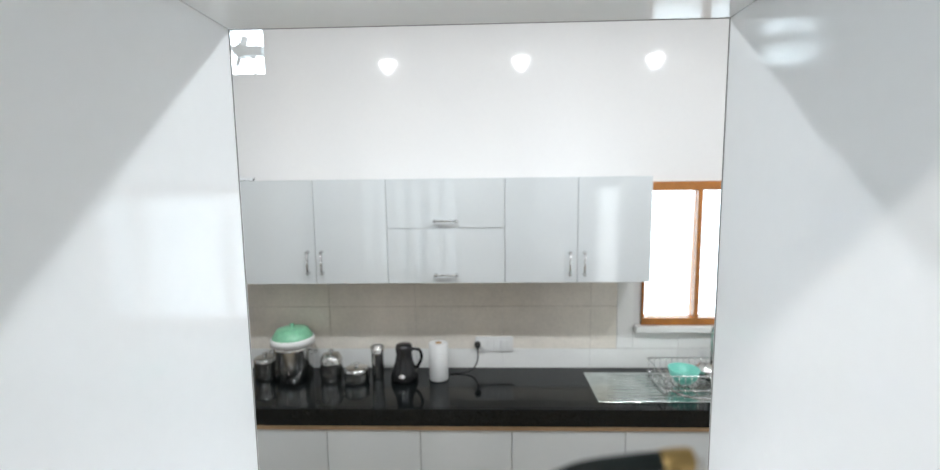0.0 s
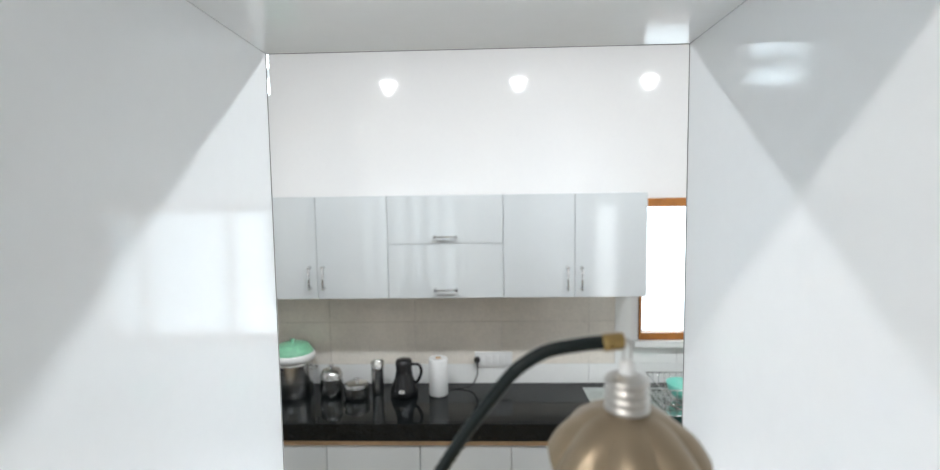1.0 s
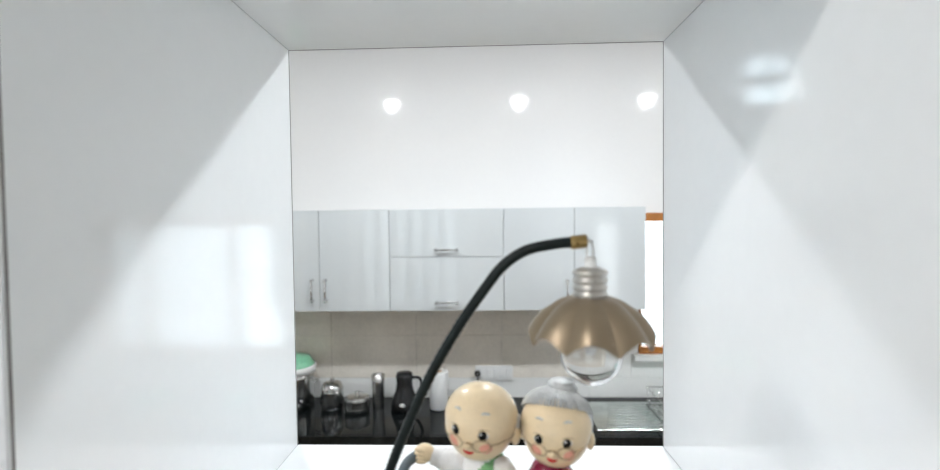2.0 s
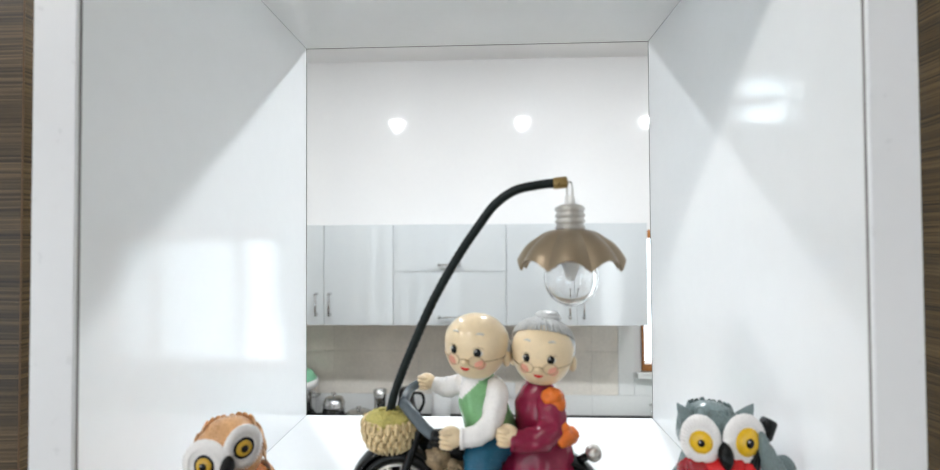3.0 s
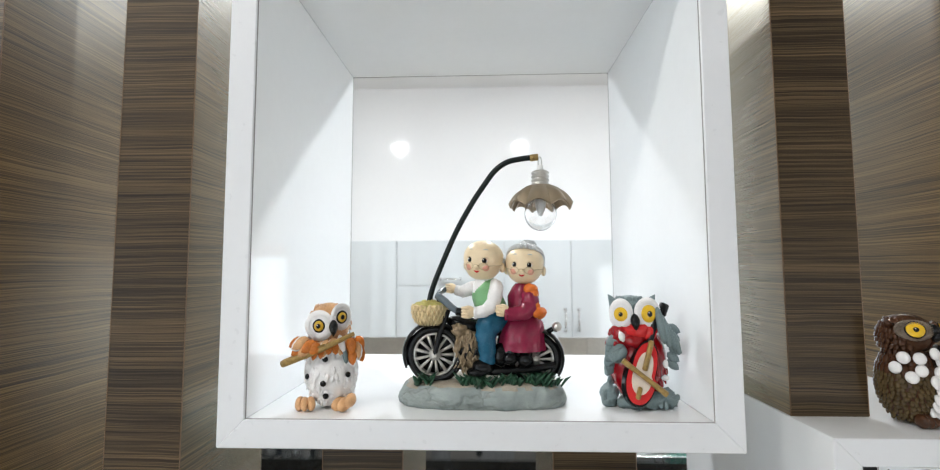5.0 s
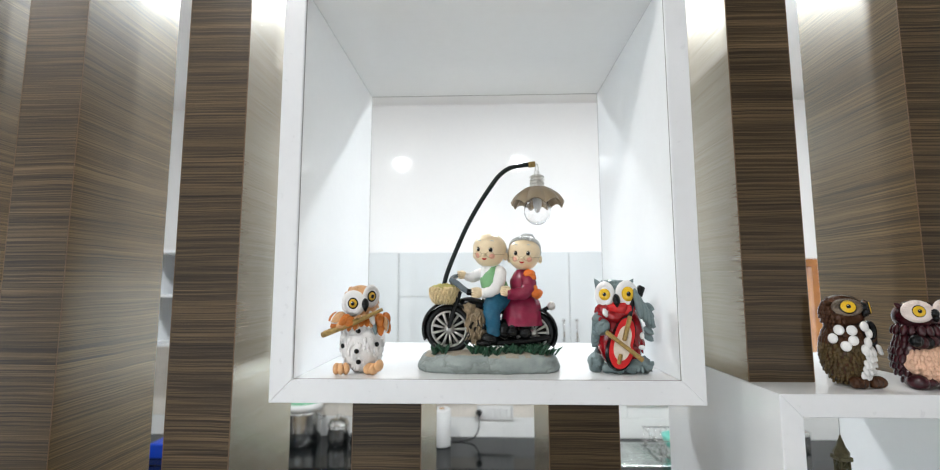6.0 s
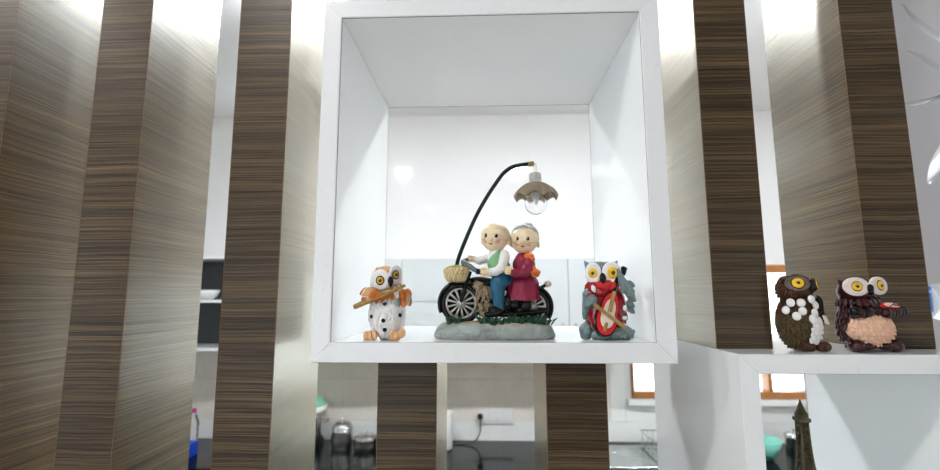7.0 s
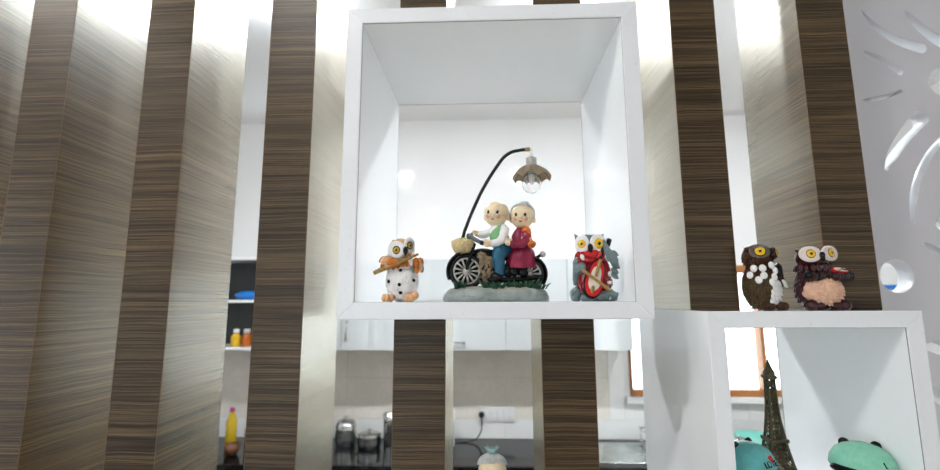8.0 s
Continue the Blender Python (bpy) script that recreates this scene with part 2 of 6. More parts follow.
def smooth_path(pts, n):
    """Catmull-Rom through the points."""
    pts = [Vector(p) for p in pts]
    out = []
    for i in range(len(pts) - 1):
        p0, p1, p2, p3 = pts[max(i - 1, 0)], pts[i], pts[i + 1], pts[min(i + 2, len(pts) - 1)]
        for k in range(n):
            t = k / n
            out.append(0.5 * (2 * p1 + (p2 - p0) * t + (2 * p0 - 5 * p1 + 4 * p2 - p3) * t * t + (3 * p1 - p0 - 3 * p2 + p3) * t ** 3))
    out.append(pts[-1])
    return out


def prism(bm, outline, y0, y1, mi=0, bevel=0.0):
    """An outline in the x-z plane, given depth along y."""
    a = [bm.verts.new((x, y0, z)) for x, z in outline]
    b = [bm.verts.new((x, y1, z)) for x, z in outline]
    n = len(a)
    fs = [bm.faces.new(a), bm.faces.new(list(reversed(b)))]
    for i in range(n):
        j = (i + 1) % n
        fs.append(bm.faces.new((a[j], a[i], b[i], b[j])))
    for f in fs:
        f.material_index = mi
    bmesh.ops.recalc_face_normals(bm, faces=fs)
    if bevel:
        bmesh.ops.bevel(bm, geom=list({e for f in fs for e in f.edges}), offset=bevel, segments=1, affect="EDGES")


# ---- the large structure ----
def wall_with_openings(name, x0, x1, z0, z1, y0, y1, holes, mats, label):
    """A wall along x, split round rectangular holes (x0, x1, z0, z1)."""
    bm = bmesh.new()
    xs = sorted({x0, x1, *[h[0] for h in holes], *[h[1] for h in holes]})
    zs = sorted({z0, z1, *[h[2] for h in holes], *[h[3] for h in holes]})
    grid = {}

    def v(x, y, z):
        k = (round(x, 5), round(y, 5), round(z, 5))
        if k not in grid:
            grid[k] = bm.verts.new((x, y, z))
        return grid[k]

    def solid(i, j):
        if not (0 <= i < len(xs) - 1 and 0 <= j < len(zs) - 1):
            return False
        cx, cz = (xs[i] + xs[i + 1]) / 2, (zs[j] + zs[j + 1]) / 2
        return not any(h[0] < cx < h[1] and h[2] < cz < h[3] for h in holes)

    for i in range(len(xs) - 1):
        for j in range(len(zs) - 1):
            if not solid(i, j):
                continue
            a, b, c, d = xs[i], xs[i + 1], zs[j], zs[j + 1]
            bm.faces.new((v(a, y0, c), v(b, y0, c), v(b, y0, d), v(a, y0, d)))
            bm.faces.new((v(b, y1, c), v(a, y1, c), v(a, y1, d), v(b, y1, d)))
            if not solid(i - 1, j):
                bm.faces.new((v(a, y1, c), v(a, y0, c), v(a, y0, d), v(a, y1, d)))
            if not solid(i + 1, j):
                bm.faces.new((v(b, y0, c), v(b, y1, c), v(b, y1, d), v(b, y0, d)))
            if not solid(i, j - 1):
                bm.faces.new((v(a, y1, c), v(b, y1, c), v(b, y0, c), v(a, y0, c)))
            if not solid(i, j + 1):
                bm.faces.new((v(a, y0, d), v(b, y0, d), v(b, y1, d), v(a, y1, d)))
    ob = new(name, to_mesh(name, bm, mats, smooth=False))
    return tagged(ob, label, kind="structure")


WIN = (1.06, 2.42, 1.12, 2.09)       # kitchen window
VENT = (-1.80, -1.44, 2.83, 3.15)    # exhaust opening
wall_with_openings("wall_north", LEFT, RIGHT, 0, CEIL, BACK, BACK + 0.18, [WIN, VENT], WALL_GLOSS, "glossy white kitchen wall with a window and a vent")

bm = bmesh.new()
block(bm, LEFT - 0.15, LEFT, FRONT - 0.15, -2.5, 0, CEIL)
block(bm, LEFT - 0.15, LEFT, -0.9, BACK + 0.18, 0, CEIL)
block(bm, LEFT - 0.15, LEFT, -2.5, -0.9, 0, 1.0)
block(bm, LEFT - 0.15, LEFT, -2.5, -0.9, 2.4, CEIL)
tagged(new("wall_west", to_mesh("wall_west", bm, WALL_PAINT, False)), "off-white painted wall with an added, unseen window opening", kind="structure")
bm = bmesh.new()
block(bm, RIGHT, RIGHT + 0.15, FRONT - 0.15, BACK + 0.18, 0, CEIL)
tagged(new("wall_east", to_mesh("wall_east", bm, WALL_PAINT, False)), "off-white painted wall", kind="structure")
wall_with_openings("wall_south", LEFT, RIGHT, 0, CEIL, FRONT - 0.15, FRONT, [(-2.7, -0.5, 0.4, 2.5), (2.22, 2.62, 0.02, 1.98)], WALL_PAINT, "off-white painted wall with an added, unseen window and a doorway")
bm = bmesh.new()
block(bm, LEFT - 0.15, RIGHT + 0.15, FRONT - 0.15, BACK + 0.18, -0.1, 0)
tagged(new("floor", to_mesh("floor", bm, FLOOR_TILE, False)), "tan brown polished floor tiles", kind="structure")
bm = bmesh.new()
block(bm, LEFT - 0.15, RIGHT + 0.15, FRONT - 0.15, BACK + 0.18, CEIL, CEIL + 0.1)
tagged(new("ceiling", to_mesh("ceiling", bm, CEIL_PAINT, False)), "off-white painted ceiling", kind="structure")

# bright outdoors beyond the openings, also behind the added west and south windows
bm = bmesh.new()
block(bm, -2.4, 3.6, 4.4, 4.42, 0.2, 4.0)
tagged(new("backdrop", to_mesh("backdrop", bm, OUTSIDE, False)), "overexposed bright daylight outdoors", kind="structure")
bm = bmesh.new()
block(bm, LEFT - 1.0, LEFT - 0.98, -3.2, -0.2, 0.2, 3.2)
tagged(new("backdrop_added_west", to_mesh("backdrop_added_west", bm, OUTSIDE, False)), "overexposed bright daylight outdoors", kind="structure")
bm = bmesh.new()
block(bm, LEFT, RIGHT, FRONT - 1.2, FRONT - 1.18, -0.1, 3.2)
tagged(new("backdrop_south", to_mesh("backdrop_south", bm, OUTSIDE, False)), "overexposed bright daylight outdoors", kind="structure")
bm = bmesh.new()
block(bm, -2.3, -0.9, 3.8, 3.82, 2.5, 3.9)
tagged(new("backdrop_sky", to_mesh("backdrop_sky", bm, SKY_GLOW, False)), "bright open sky beyond the vent", kind="structure")

# ---- the slatted partition and its boxes ----
def display_box(x0, x1, y0, y1, z0, z1, t, label):
    """An open white box: four mitred panels, open in front and behind."""
    box = thing("display_box", ((x0 + x1) / 2, y0, z0), label, "display box", "white display boxes")
    w, h, d = (x1 - x0) / 2, z1 - z0, y1 - y0
    for name, outline in (("bottom_panel", [(-w, 0), (w, 0), (w - t, t), (-w + t, t)]),
                          ("top_panel", [(-w, h), (-w + t, h - t), (w - t, h - t), (w, h)]),
                          ("side_panel", [(-w, 0), (-w + t, t), (-w + t, h - t), (-w, h)]),
                          ("side_panel", [(w, 0), (w, h), (w - t, h - t), (w - t, t)])):
        bm = bmesh.new()
        prism(bm, outline, 0, d, 0, 0.0006)
        bm.normal_update()
        # front faces get a darker white, standing in for dimmer light
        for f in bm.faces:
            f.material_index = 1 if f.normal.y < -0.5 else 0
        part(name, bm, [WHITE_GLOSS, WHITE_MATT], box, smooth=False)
    # dark glue lines just inside the front edge
    bm = bmesh.new()
    e = 0.0003
    for a, b, c, f in ((-w + t, -w + t + e, t, h - t), (w - t - e, w - t, t, h - t), (-w + t, w - t, h - t - e, h - t), (-w + t, w - t, t, t + e)):
        block(bm, a, b, 0.0015, 0.0027, c, f)
    part("edge_seam", bm, SEAM, box, "thin dark glue line", smooth=False)
    bm = bmesh.new()
    for a, b, c, f in ((-w + t, -w + t + e, t, h - t), (w - t - e, w - t, t, h - t), (-w + t, w - t, h - t - e, h - t)):
        block(bm, a, b, d - 0.0027, d - 0.0015, c, f)
    part("edge_seam", bm, SEAM, box, "thin dark glue line", smooth=False)
    return box


BX0, BX1, BZ0, BZ1, BD = -0.20, 0.20, 1.80, 2.229, 0.274
display_box(BX0, BX1, 0.0, BD, BZ0, BZ1, 0.0215, "glossy white open display box holding figurines")
RX0, RX1, RZ0, RZ1 = 0.268, 0.529, 1.521, 1.809
display_box(RX0, RX1, 0.008, BD, RZ0, RZ1, 0.0205, "lower glossy white display box carrying owl figurines on top")
LZ1 = 1.520
display_box(-0.175, 0.175, 0.0, BD, 1.16, LZ1, 0.0205, "white display box below, with a figurine on top")

SY0, SY1 = 0.060, 0.214


def slat(x0, x1, z0, z1):
    """A boxed laminate slat with thin edge bands on its front corners."""
    w, h, d = (x1 - x0) / 2, z1 - z0, SY1 - SY0
    ob = thing("wooden_slat", ((x0 + x1) / 2, SY0, z0), "upright dark walnut laminate slat with cross grain", "slat", "slats of the partition")
    bm = bmesh.new()
    block(bm, -w, w, 0, d, 0, h, 0.0004)
    bm.normal_update()
    # side faces take the lit copy of the walnut
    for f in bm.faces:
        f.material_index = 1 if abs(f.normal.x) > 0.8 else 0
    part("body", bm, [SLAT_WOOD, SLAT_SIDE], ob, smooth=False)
    for s in (-1, 1):
        bm = bmesh.new()
        block(bm, s * w - 0.0005, s * w + 0.0003, -0.0003, 0.0008, 0.0005, h - 0.0005, 0.0003)
        part("edge_band", bm, SLAT_EDGE, ob, "worn lighter edge band", smooth=False)
    return ob


for x in (-0.338, -0.5325, -0.724, -0.916, -1.108, -1.300, -1.492, -1.684, -1.876, -2.068, -2.260, -2.452, -2.644):
    slat(x, x + 0.0705, 0.0, CEIL)
for x in (-0.1375, 0.066):
    slat(x, x + 0.0715, BZ1, CEIL)
    slat(x, x + 0.0715, LZ1, BZ0)
    slat(x, x + 0.0715, 0.0, 1.16)
slat(0.2705, 0.336, RZ1, CEIL)
slat(0.456, 0.5245, RZ1, CEIL)
slat(0.2705, 0.336, 0.0, RZ0)
slat(0.456, 0.5245, 0.0, RZ0)


def leaf(p, q, bend, w0, w1, n=14):
    """A curved blade from a narrow tip at p to a rounded end at q, as an outline in x-z."""
    p, q = Vector(p), Vector(q)
    q = q - (q - p).normalized() * w1 * 0.7
    d = q - p
    nrm = Vector((-d.y, d.x))
    w0, w1 = 0.82 * w0, 0.82 * w1
    left, right = [], []
    for i in range(n + 1):
        t = i / n
        c = p + d * t + nrm * bend * 4 * t * (1 - t)
        tan = (d + nrm * bend * 4 * (1 - 2 * t)).normalized()
        side = Vector((-tan.y, tan.x))
        w = (w0 + (w1 - w0) * t) * min(1.0, (t + 0.04) / 0.30) ** 0.6
        left.append(c + side * w)
        right.append(c - side * w)
    ang = math.atan2(side.y, side.x)
    end = [q + Vector((math.cos(ang - math.pi * k / 7), math.sin(ang - math.pi * k / 7))) * w1 for k in range(1, 7)]
    return left + end + right[::-1]


def jali_panel(x0, x1, z0, z1, y, thick, cuts):
    cu = bpy.data.curves.new("jali", "CURVE")
    cu.dimensions, cu.fill_mode, cu.extrude, cu.bevel_depth, cu.bevel_resolution = "2D", "BOTH", thick / 2 - 0.0012, 0.0012, 1
    for pts in [[(x0, z0), (x1, z0), (x1, z1), (x0, z1)]] + cuts:
        s = cu.splines.new("POLY")
        s.points.add(len(pts) - 1)
        for sp, (a, b) in zip(s.points, pts):
            sp.co = (a, b, 0, 1)
        s.use_cyclic_u = True
    tmp = bpy.data.objects.new("jali_shape", cu)
    me = bpy.data.meshes.new_from_object(tmp)
    bpy.data.objects.remove(tmp)
    bpy.data.curves.remove(cu)
    me.transform(Matrix.Translation((0, y, 0)) @ pose(0, 0, 0, 90))
    me.materials.clear()
    me.materials.append(JALI_WHITE)
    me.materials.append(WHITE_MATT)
    # cut sides painted lighter for the light they catch
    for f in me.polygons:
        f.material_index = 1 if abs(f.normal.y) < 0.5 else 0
    ob = new("jali_panel", me)
    return tagged(ob, "grey-white carved panel with curved leaf cut-outs", "panel")


def circle(cx, cz, r, n=28):
    return [(cx + r * math.cos(2 * math.pi * i / n), cz + r * math.sin(2 * math.pi * i / n)) for i in range(n)]


CUTS = [
    leaf((0.681, 2.3507), (0.7848, 2.2657), -0.121, 0.0042, 0.0136),
    leaf((0.6744, 2.2686), (0.7393, 2.2233), 0.037, 0.0052, 0.0084),
    leaf((0.6622, 2.1752), (0.734, 2.1905), -0.054, 0.0052, 0.0052),
    leaf((0.6865, 2.0448), (0.767, 2.1505), 0.048, 0.0125, 0.0178),
    leaf((0.7195, 1.9489), (0.8167, 2.124), 0.122, 0.0094, 0.0094),
    leaf((0.7335, 1.9197), (0.7803, 1.8864), -0.039, 0.0063, 0.0094),
    leaf((0.7596, 2.346), (0.8254, 2.2704), -0.071, 0.0084, 0.0136),
    circle(0.6818, 1.8621, 0.0293),
    circle(0.8089, 2.2057, 0.0282),
    circle(0.7696, 1.9503, 0.0136),
    leaf((0.705, 1.745), (0.790, 1.715), 0.12, 0.012, 0.017),
    leaf((0.700, 1.690), (0.780, 1.640), -0.12, 0.012, 0.012),
    leaf((0.690, 2.470), (0.790, 2.405), 0.10, 0.006, 0.012),
    leaf((0.700, 1.560), (0.800, 1.600), 0.10, 0.010, 0.012),
]
for row in range(5):
    cx, cz = 1.00, 1.60 + 0.24 * row
    CUTS.append(circle(cx, cz, 0.03))
    for k in range(5):
        a = 2 * math.pi * k / 5 + 0.3 * row
        u = (math.cos(a), math.sin(a))
        CUTS.append(leaf((cx + 0.045 * u[0], cz + 0.045 * u[1]), (cx + 0.105 * u[0], cz + 0.105 * u[1]), 0.14, 0.006, 0.011))
jali_panel(0.640, 1.18, 0.0, CEIL - 0.002, 0.229, 0.032, CUTS)
bm = bmesh.new()
block(bm, 0.592, 0.640, 0.216, 0.240, 0.0, CEIL, 0.006, segments=3)
whole("panel_post", bm, JALI_WHITE, "plain white edge strip of the carved panel", "post", smooth=False)

# ---- the kitchen ----
CY = 2.70       # fronts of the wall cabinets
CZ0, CZ1 = 1.485, 2.125


def bar_handle(parent, x, y, z, length, upright):
    """A chrome bow handle on two round feet."""
    bm = bmesh.new()
    h = length / 2
    ends = [(0, -h), (0, h)] if upright else [(-h, 0), (h, 0)]
    for a, b in ends:
        lathe(bm, [(0.011, 0), (0.011, 0.004), (0.006, 0.008), (0.006, 0.024), (0.009, 0.030), (0.0, 0.033)], Matrix.Translation((x + a, y, z + b)) @ pose(0, 0, 0, 90), 12)
    (a, b), (c, d) = ends
    tube(bm, [(x + a, y - 0.026, z + b), (x + c, y - 0.026, z + d)], 0.006, 10)
    return part("handle", bm, CHROME, parent, "chrome bar handle")


def wall_cabinet(x0, x1, doors, label):
    cab = thing("wall_cabinet", ((x0 + x1) / 2, CY, CZ0), label, "cabinet", "kitchen wall cabinets")
    w, h = (x1 - x0) / 2, CZ1 - CZ0
    bm = bmesh.new()
    block(bm, -w, w, 0.020, BACK - CY - 0.001, 0.0, h, 0.001)
    part("body", bm, CARCASS, cab, smooth=False)
    for a, b, c, d, hx, hz, ln, upright in doors:
        bm = bmesh.new()
        block(bm, a + 0.0015, b - 0.0015, 0, 0.019, c + 0.0015, d - 0.0015, 0.0012)
        door = part("door", bm, CABINET, cab, smooth=False)
        bar_handle(door, hx, 0, hz, ln, upright)
    return cab


A0, A1, B1, C1 = -1.550, -0.592, 0.124, 1.000
wa, wb, wc, hh = (A1 - A0) / 2, (B1 - A1) / 2, (C1 - B1) / 2, CZ1 - CZ0
wall_cabinet(A0, A1, [(-wa, 0.033, 0, hh, -0.013, 0.135, 0.13, True), (0.033, wa, 0, hh, 0.073, 0.135, 0.13, True)], "pale grey gloss wall cabinet with two doors")
wall_cabinet(A1, B1, [(-wb, wb, 0, hh * 0.53, 0, 0.055, 0.13, False), (-wb, wb, hh * 0.53, hh, 0, hh * 0.53 + 0.045, 0.13, False)], "pale grey gloss wall cabinet with two lift-up flaps")
wall_cabinet(B1, C1, [(-wc, 0, 0, hh, -0.046, 0.120, 0.13, True), (0, wc, 0, hh, 0.040, 0.120, 0.13, True)], "pale grey gloss wall cabinet beside the window")

# open corner shelves with a dark back
shelf_unit = thing("open_shelf_unit", (-1.86, CY + 0.02, CZ0), "open white corner shelf unit with a dark back", "shelf")
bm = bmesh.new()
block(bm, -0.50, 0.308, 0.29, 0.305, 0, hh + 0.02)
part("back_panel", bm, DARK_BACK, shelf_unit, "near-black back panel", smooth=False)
for z in (0.0, 0.335, hh + 0.005):
    bm = bmesh.new()
    block(bm, -0.50, 0.308, 0.0, 0.289, z, z + 0.02, 0.001)
    part("shelf_board", bm, WHITE_GLOSS, shelf_unit, smooth=False)
bm = bmesh.new()
block(bm, -0.52, -0.501, 0, 0.305, 0, hh + 0.025, 0.001)
part("side_panel", bm, WHITE_GLOSS, shelf_unit, smooth=False)

# counter
KZ = 0.812
KF = 2.43
top = thing("kitchen_worktop", (0, 0, KZ), "polished black granite worktop with a thick front edge", "worktop")
for name, dims in (("slab", (LEFT, RIGHT, KF + 0.0205, BACK, -0.04, 0)), ("side_slab", (LEFT, -1.95, 0.9, KF - 0.001, -0.04, 0)),
                   ("front_edge", (-1.949, RIGHT, KF, KF + 0.02, -0.105, 0.0)), ("side_edge", (-1.949, -1.93, 0.9, KF - 0.001, -0.105, 0.0))):
    bm = bmesh.new()
    block(bm, *dims, 0.003, segments=2)
    part(name, bm, GRANITE, top, smooth=False)
bm = bmesh.new()
block(bm, -1.95, RIGHT, KF + 0.012, KF + 0.030, KZ - 0.135, KZ - 0.107, 0.001)
whole("wood_strip", bm, STRIP_WOOD, "light wood strip under the worktop edge", "trim", kind="structure", smooth=False)


def base_cabinet(x0, x1):
    cab = thing("base_cabinet", ((x0 + x1) / 2, KF + 0.02, 0.10), "pale grey gloss base cabinet under the worktop", "cabinet", "kitchen base cabinets")
    w, h = (x1 - x0) / 2, KZ - 0.14 - 0.10
    bm = bmesh.new()
    block(bm, -w, w, 0.02, 0.55, 0, h, 0.001)
    part("body", bm, CARCASS, cab, smooth=False)
    bm = bmesh.new()
    block(bm, -w + 0.02, w - 0.02, 0.06, 0.52, -0.10, 0.0)
    part("plinth", bm, DARK_BACK, cab, smooth=False)
    bm = bmesh.new()
    block(bm, -w + 0.002, w - 0.002, 0, 0.019, 0.002, h - 0.002, 0.0012)
    part("door", bm, CABINET, cab, smooth=False)
    return cab


xb = [-1.93, -1.43, -0.93, -0.38, 0.15, 0.80, 1.40, 2.0, 2.6]
for a, b in zip(xb, xb[1:]):
    base_cabinet(a, b)

# splashback tiles as pieces of the kitchen wall
splash = thing("splashback", (0, BACK, 0), "beige glazed splashback tiles over a white tile course", "splashback", kind="structure")


def tile(name, x0, x1, z0, z1, mat):
    bm = bmesh.new()
    block(bm, x0 + 0.0008, x1 - 0.0008, -0.008, -0.0005, z0 + 0.0008, z1 - 0.0008, 0.0008)
    part(name, bm, mat, splash, smooth=False)


x = LEFT + 0.02
while x < RIGHT - 0.3:
    tile("tile", x, x + 0.60, KZ + 0.001, KZ + 0.140, TILE_WHITE)
    if x + 0.60 < WIN[0]:
        for z0, z1 in ((KZ + 0.140, KZ + 0.440), (KZ + 0.440, CZ0)):
            tile("tile", x, x + 0.60, z0, z1, TILE_BEIGE)
    else:
        tile("tile", max(x, WIN[0] - 0.05), x + 0.60, KZ + 0.140, 1.11, TILE_WHITE)
    x += 0.60
for z0, z1 in ((KZ + 0.140, KZ + 0.440), (KZ + 0.440, CZ0)):
    tile("tile", 0.72, 0.90, z0, z1, TILE_BEIGE)
tile("tile", 0.90, WIN[0] - 0.05, KZ + 0.141, CZ0, TILE_WHITE)

# window of varnished wood
window = thing("window_1", (0, BACK, 0), "varnished teak kitchen window with three bright panes", "window", kind="structure")
wx0, wx1, wz0, wz1 = WIN


def frame_bar(a, b, c, d, y0=-0.02, y1=0.07, name="window_frame"):
    bm = bmesh.new()
    block(bm, a, b, y0, y1, c, d, 0.004, segments=2)
    return part(name, bm, ORANGE_WOOD, window, smooth=False)


frame_bar(wx0, wx1, wz1 - 0.06, wz1)
frame_bar(wx0, wx1, wz0, wz0 + 0.05)
frame_bar(wx0, wx0 + 0.018, wz0 + 0.05, wz1 - 0.06)
frame_bar(wx1 - 0.05, wx1, wz0 + 0.05, wz1 - 0.06)
for m in (1.425, 2.055):
    frame_bar(m - 0.015, m + 0.015, wz0 + 0.05, wz1 - 0.06)
bm = bmesh.new()
block(bm, wx0 - 0.04, wx1 + 0.04, -0.05, -0.001, wz0 - 0.045, wz0 - 0.001, 0.004)
part("window_sill", bm, TILE_WHITE, window, "white stone sill", smooth=False)
for a, b in ((wx0 + 0.018, 1.41), (1.44, 2.04), (2.07, wx1 - 0.05)):
    bm = bmesh.new()
    block(bm, a, b, 0.020, 0.024, wz0 + 0.05, wz1 - 0.06)
    p = part("pane", bm, CLEAR, window, smooth=False)
    p.visible_shadow = False
# an open casement leaf
leafw = thing("casement_leaf", (1.45, BACK + 0.075, wz0 + 0.055), "open varnished teak casement leaf with clear glass", "window")
for a, b, c, d in ((0, 0.35, 0, 0.035), (0, 0.35, 0.765, 0.80), (0, 0.035, 0.035, 0.765), (0.315, 0.35, 0.035, 0.765)):
    bm = bmesh.new()
    block(bm, a, b, 0, 0.03, c, d, 0.003)
    part("leaf_bar", bm, ORANGE_WOOD, leafw, smooth=False)
leafw.matrix_world = Matrix.Translation((1.45, BACK + 0.09, wz0 + 0.055)) @ pose(0, 0, 0, 0, 0, 62)

